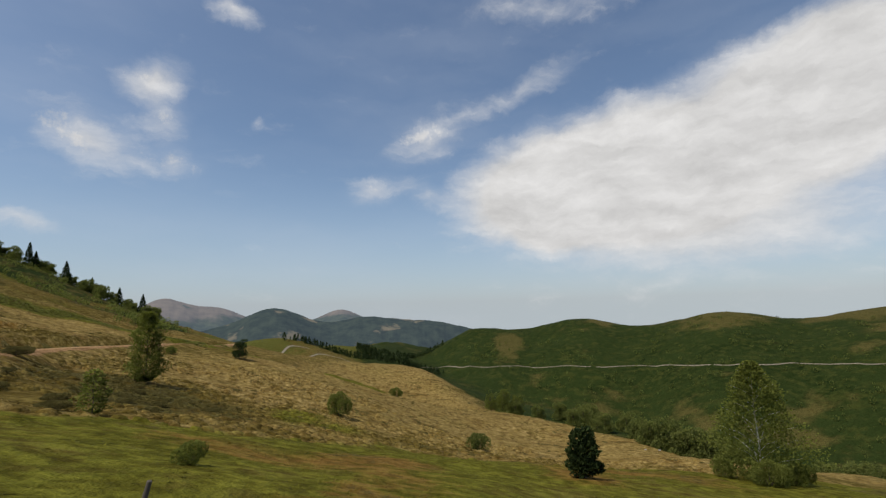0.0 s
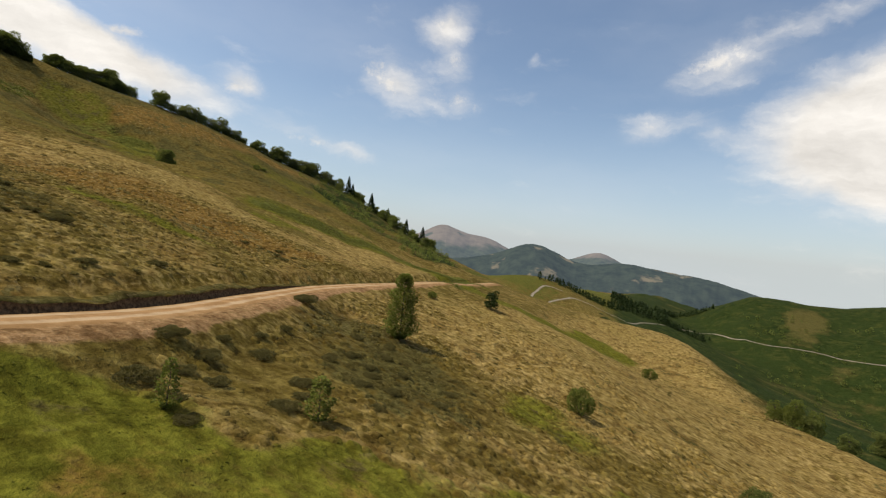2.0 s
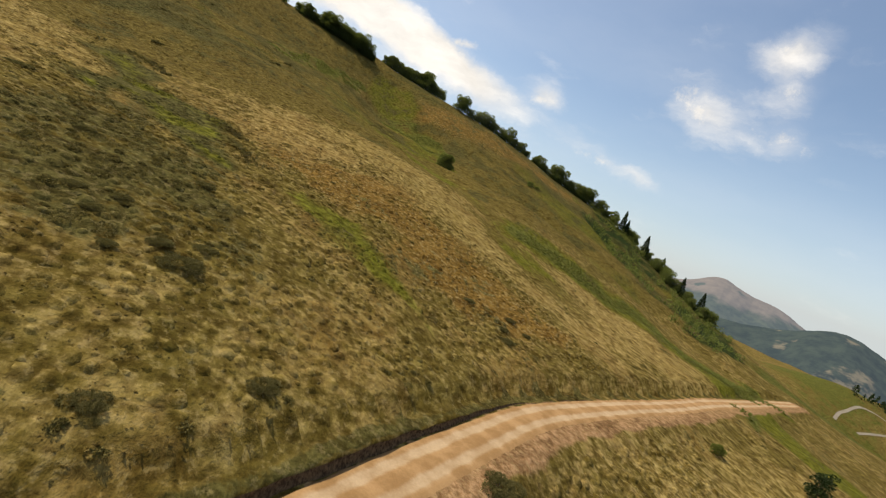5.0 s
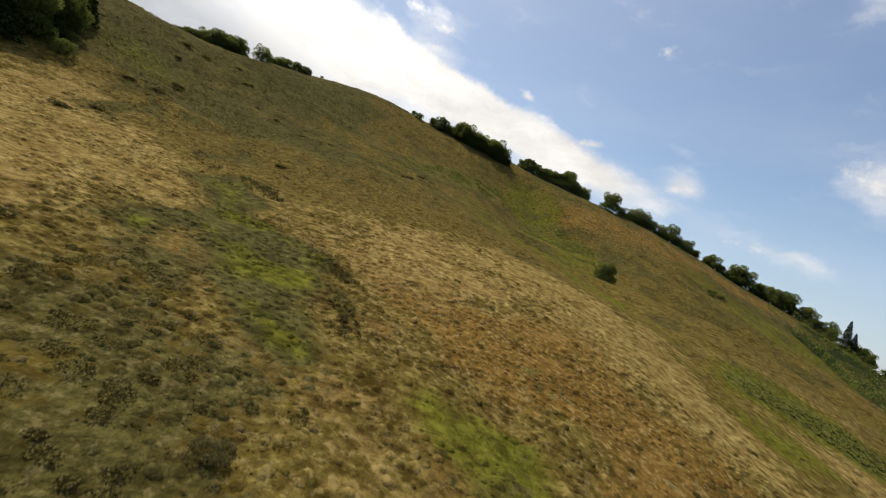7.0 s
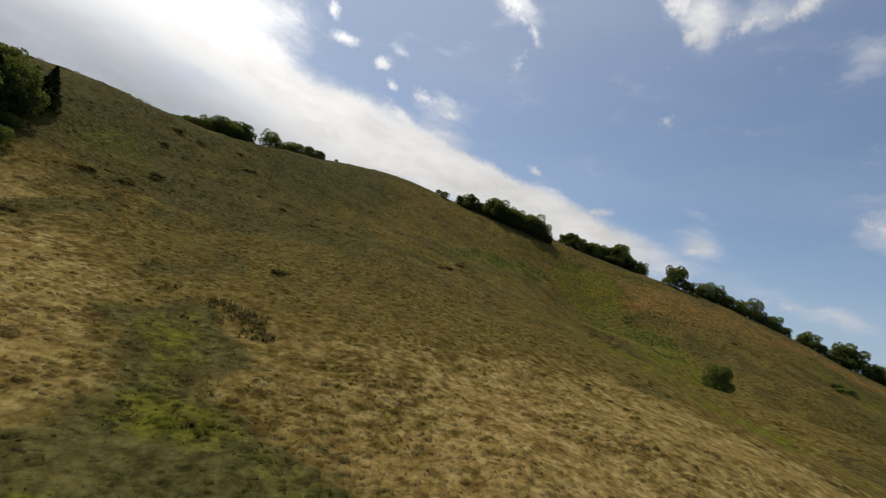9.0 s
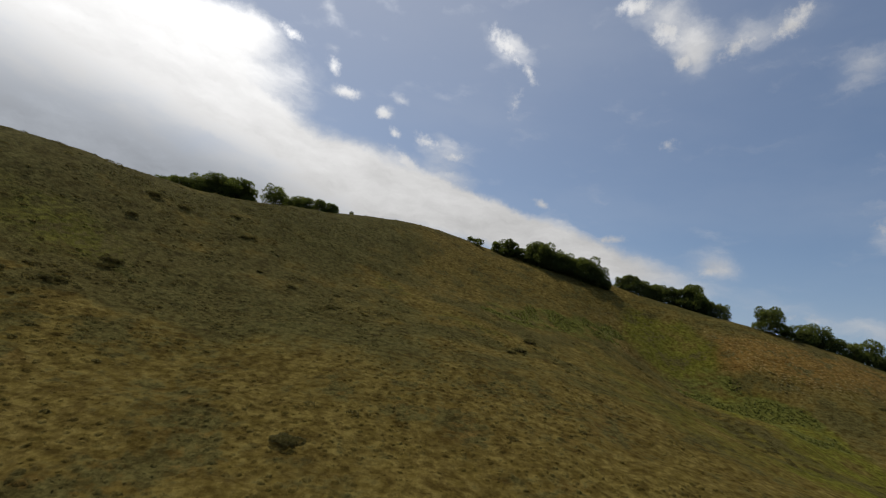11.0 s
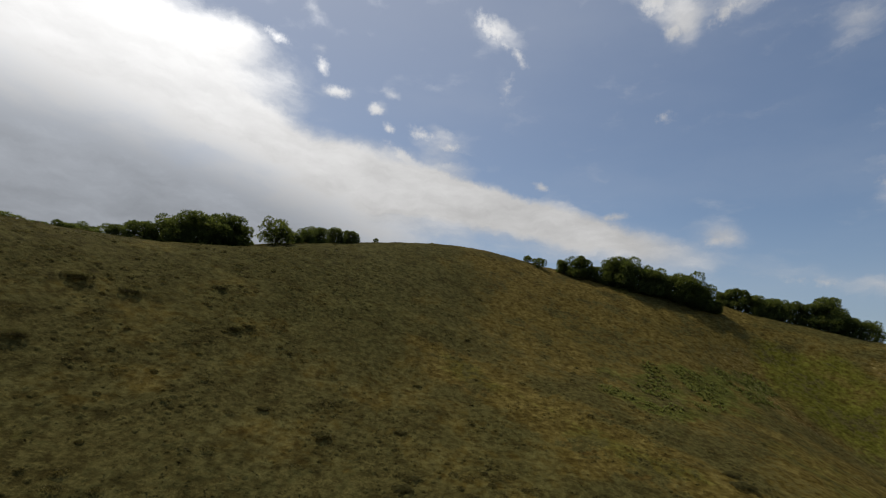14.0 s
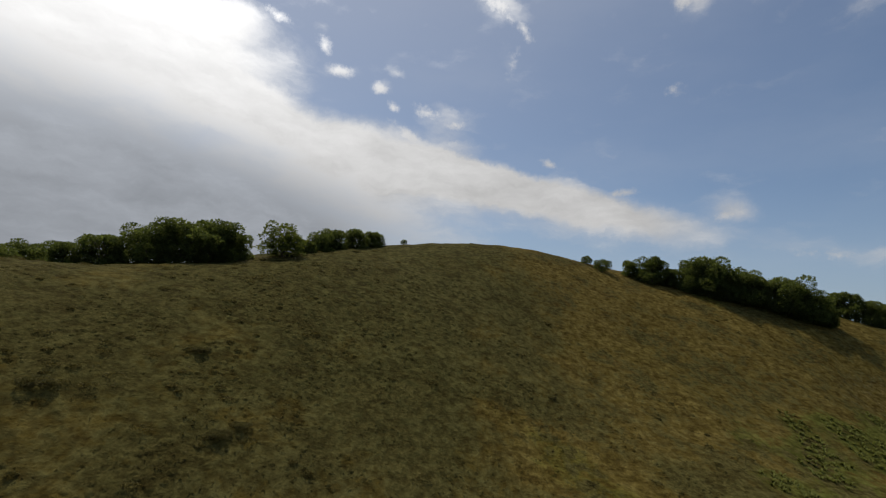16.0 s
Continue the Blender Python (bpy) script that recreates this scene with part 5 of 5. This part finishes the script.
def tussocks(x, y, size, seed):
    """Low rounded humps of matted grass, grown into the turf."""
    g = np.random.default_rng(seed)
    k = len(x)
    ring = np.arange(7) * (2 * math.pi / 7)
    turn = g.uniform(0, 6.3, (k, 1)) + ring
    s = size[:, None]
    rows = []
    for reach, lift in ((1.0, -0.12), (0.62, 0.30)):
        rr = s * reach * g.uniform(0.75, 1.25, (k, 7))
        px, py = x[:, None] + np.cos(turn) * rr, y[:, None] + np.sin(turn) * rr
        rows.append(np.stack([px, py, sheet_z(px, py) + lift * s * g.uniform(0.8, 1.2, (k, 7))], -1))
    top = np.stack([x, y, sheet_z(x, y) + 0.42 * size], -1)[:, None]
    v = np.concatenate([*rows, top], 1).reshape(-1, 3)
    i, j = np.arange(7), (np.arange(7) + 1) % 7
    f = np.concatenate([np.stack([i, j, j + 7], -1), np.stack([i, j + 7, i + 7], -1), np.stack([i + 7, j + 7, i * 0 + 14], -1)])
    mesh = raw_mesh(bpy.data.meshes.new("tussocks"), v, (np.arange(k)[:, None, None] * 15 + f).reshape(-1, 3))
    mesh.shade_smooth()
    paint(mesh, {key: np.repeat(values, 15) for key, values in zones(x, y).items()})
    mesh.materials.append(ground_mat)
    return tagged(new("tussocks", mesh), "matted tussocks of dry grass on the slope", "grass", kind="stuff")


x, y = strewn(-290, 40, -55, 180, 0.95, 31)
near, _, _ = beside(x, y, FLOWN)
on_road, _, _ = beside(x, y, ROAD)
Z = zones(x, y)
keep = (near < np.where(x > -60, 66, 48)) & (on_road > 6.0) & (fray(x, y, 5, 12) + 0.5 * fray(x, y, 1.7, 13) + 0.25 * fray(x, y, 16, 14) > np.where(x < -130, 0.88, np.where(x > -104, 0.72, 0.80))) & (Z["lush"] < 0.6)
x, y = x[keep], y[keep]
tussocks(x, y, np.where(x < -130, 0.7, 1.0) * (0.22 + 0.40 * np.random.default_rng(32).uniform(0, 1, len(x)) ** 1.6), 33)

x, y = strewn(-262, 20, 30, 195, 1.0, 8)
Z = zones(x, y)
keep = (Z["fern"] + 0.5 * (fray(x, y, 5, 6) - 0.5) > 0.66) & (np.hypot(x, y) < 330)
x, y = x[keep], y[keep]
blades("bracken", "low patches of green bracken", x, y, land(x, y), None, 9, 9, 0.42, 0.09, 1.2, fern_leaf, "bracken")

def mounds(name, label, x, y, size, seed, leaf, per=240, flat=0.40):
    """Low cushions of small sprays."""
    g = np.random.default_rng(seed)
    k = len(x)
    d = g.normal(0, 1, (k, per, 3))
    d[..., 2] = np.abs(d[..., 2]) + 0.1
    d /= np.linalg.norm(d, axis=-1)[..., None]
    s = np.broadcast_to(size, (k,))[:, None, None]
    p = np.stack([x, y, land(x, y)], -1)[:, None] + d * s * np.array([1, 1, flat]) * g.uniform(0.55, 1.0, (k, per, 1))
    v, f = sprays(g, p.reshape(-1, 3), d.reshape(-1, 3), 0.11, 0.085)
    mesh = raw_mesh(bpy.data.meshes.new(name), v, f)
    mesh.materials.append(leaf)
    return tagged(new(name, mesh), label, "heather", kind="stuff")


x, y = strewn(-300, 20, -60, 195, 1.5, 12)
Z = zones(x, y)
g = np.random.default_rng(13)
near, side, _ = beside(x, y, ROAD)
chance = np.clip(Z["heath_and_shade"] - 0.53, 0, 1) * 2.6 * (fray(x, y, 7, 5) > 0.30) + 0.02 * (fray(x, y, 18, 6) > 0.45)
chance = np.where(Z["fern"] > 0.5, 0.01, chance)
keep = (g.uniform(0, 1, len(x)) < chance) & (near > 6.0) & (np.clip(Z["lush"], 0, 1) < 0.6)
x, y = x[keep], y[keep]
mounds("heather", "dark brown-green heather cushions on the slopes", x, y, 0.40 + 0.7 * g.uniform(0, 1, len(x)) ** 1.8, 14, cushion_leaf)

# tall dark grass along the edge of the green hollow
fringe = np.concatenate([spline(line, 0.25) for line in ([(-140, 11), (-139, 17), (-134, 21.5), (-128, 24)], [(-119, 21), (-113, 27.5), (-107, 34.5), (-98, 35), (-91, 36)])])
fringe = np.concatenate([fringe + np.random.default_rng(61 + k).normal(0, 0.8, fringe.shape) for k in range(5)])
fringe = fringe[fray(fringe[:, 0], fringe[:, 1], 4, 62) > 0.35]
growth = zones(fringe[:, 0], fringe[:, 1])
growth["moss"] = np.full(len(fringe), 0.95)
growth["heath_and_shade"] = np.full(len(fringe), 0.45)
blades("tall_grass", "tall brownish grass along the wet hollow", fringe[:, 0], fringe[:, 1], land(fringe[:, 0], fringe[:, 1]), growth, 63, 7, 0.30 + 0.15 * fray(fringe[:, 0], fringe[:, 1], 2, 69), 0.035, 0.9, grass_mat, "grass")

# scrub that overhangs the cut bank
tangent = np.gradient(ROAD, axis=0)
tangent /= np.linalg.norm(tangent, axis=1)[:, None]
left = np.stack([-tangent[:, 1], tangent[:, 0]], -1)
spots = np.concatenate([ROAD + left * off for off in (5.6, 6.2, 6.8)])
spots = spots[(spots[:, 1] > -20) & (spots[:, 1] < 62)]
spots = spots[fray(spots[:, 0], spots[:, 1], 3.5, 11) > np.where(spots[:, 1] < 45, 0.55, 0.6)]
spots = np.concatenate([spots + np.random.default_rng(15).uniform(-0.9, 0.9, spots.shape) * np.array([0.3, 1.0]) for _ in range(3)])
mounds("bank_scrub", "dark scrub hanging over the cut bank", spots[:, 0], spots[:, 1], np.random.default_rng(16).uniform(0.22, 0.46, len(spots)), 17, cushion_leaf, 60, 0.6)


def far_trees(name, label, x, y, height, seed, leaf, spire):
    """Small far-off trees as clusters of sprays."""
    g = np.random.default_rng(seed)
    k, per = len(x), 34
    u = g.uniform(0, 1, (k, per))
    a = g.uniform(0, 2 * math.pi, (k, per))
    h = np.broadcast_to(height, (k,))[:, None]
    r = h * (0.22 * (1 - u) if spire else 0.42 * np.sin(np.clip(u, 0.06, 1) * math.pi * 0.95) ** 0.6)
    p = np.stack([x[:, None] + np.cos(a) * r, y[:, None] + np.sin(a) * r, sheet_z(x, y)[:, None] + h * u * 0.95], -1).reshape(-1, 3)
    d = np.stack([np.cos(a), np.sin(a), 0.3 * np.ones_like(a)], -1).reshape(-1, 3)
    v, f = sprays(g, p, d, 1.0, 0.8)
    size = np.repeat((h * 0.22 * np.ones((1, per))).ravel(), 4)[:, None]
    c = np.repeat(p, 4, axis=0)
    mesh = raw_mesh(bpy.data.meshes.new(name), c + (v - c) * size, f)
    mesh.materials.append(leaf)
    return tagged(new(name, mesh), label, "trees", kind="stuff")


def bearing_spots(az0, az1, r0, r1, count, seed):
    g = np.random.default_rng(seed)
    a, r = np.radians(g.uniform(az0, az1, count)), g.uniform(r0, r1, count)
    return np.sin(a) * r, np.cos(a) * r


x, y = bearing_spots(-10.5, -0.5, 900, 1260, 900, 18)
keep = fray(x, y, 60, 19) + 0.4 * fray(x, y, 22, 20) > 0.72
x, y = x[keep], y[keep]
far_trees("far_conifers", "dark conifer wood on the far saddle", x, y, np.random.default_rng(19).uniform(6, 14, len(x)), 20, needle, True)
line = spline([(-206, 636), (-182, 690), (-157, 748), (-142, 810), (-136, 868)], 4.0)
x, y = (np.repeat(line, 2, axis=0) + np.random.default_rng(21).normal(0, 7, (2 * len(line), 2))).T
far_trees("knoll_conifers", "dark conifers along the knolls", x, y, np.random.default_rng(22).uniform(6, 11, len(x)), 23, needle, True)
x, y = strewn(-232, -115, 188, 275, 3.6, 64)
keep = (within(x, y, SCRUB, 3.0) > 0.5) & (fray(x, y, 11, 65) > 0.42)
x, y = x[keep], y[keep]
far_trees("ridge_scrub", "low dark scrub on the falling ridge", x, y, np.random.default_rng(66).uniform(1.2, 3.2, len(x)), 67, beech_leaf, False)
x, y = bearing_spots(2, 44, 420, 1150, 1100, 24)
keep = fray(x, y, 70, 68) > 0.35
x, y = x[keep], y[keep]
far_trees("valley_bushes", "scattered dark bushes on the far slope", x, y, 2.0 + 7.0 * np.random.default_rng(25).uniform(0, 1, len(x)) ** 2, 26, beech_leaf, False)
x, y = bearing_spots(14, 44, 480, 600, 160, 27)
far_trees("valley_thicket", "dark thicket along the valley floor", x, y, np.random.default_rng(28).uniform(7, 13, len(x)), 29, beech_leaf, False)

# ---- tracks on the far land ----
def track(name, label, points, half):
    """A worn track that follows every rise of the ground."""
    line = spline(points, 4.0)
    across = np.linspace(-1, 1, 5)
    way = np.gradient(line, axis=0)
    way /= np.linalg.norm(way, axis=1)[:, None]
    X, Y = line[:, :1] - way[:, 1:] * across * half, line[:, 1:] + way[:, :1] * across * half
    mesh = grid_mesh(name, X, Y, sheet_z(X, Y) + 0.3)
    mesh.materials.append(gravel_mat)
    return tagged(new(name, mesh), label, "road", kind="structure")


track("far_road", "pale gravel road across the far hillside", [(-55, 985), (-16, 1049), (30, 992), (84, 964), (150, 959), (206, 916), (259, 884), (322, 892), (369, 859), (394, 792), (423, 747), (470, 742), (525, 748), (550, 714), (570, 680), (586, 667), (618, 641)], 1.2)
track("saddle_road", "pale gravel road over the far saddle", [(-171, 542), (-166, 590), (-158, 640), (-125, 680), (-102, 705), (-98, 776), (-87, 858), (-72, 925)], 1.1)
track("knoll_track", "pale winding gravel track over the knolls", [(-184, 528), (-189, 548), (-191, 566), (-194, 588), (-194, 606), (-187, 619), (-177, 627)], 1.3)
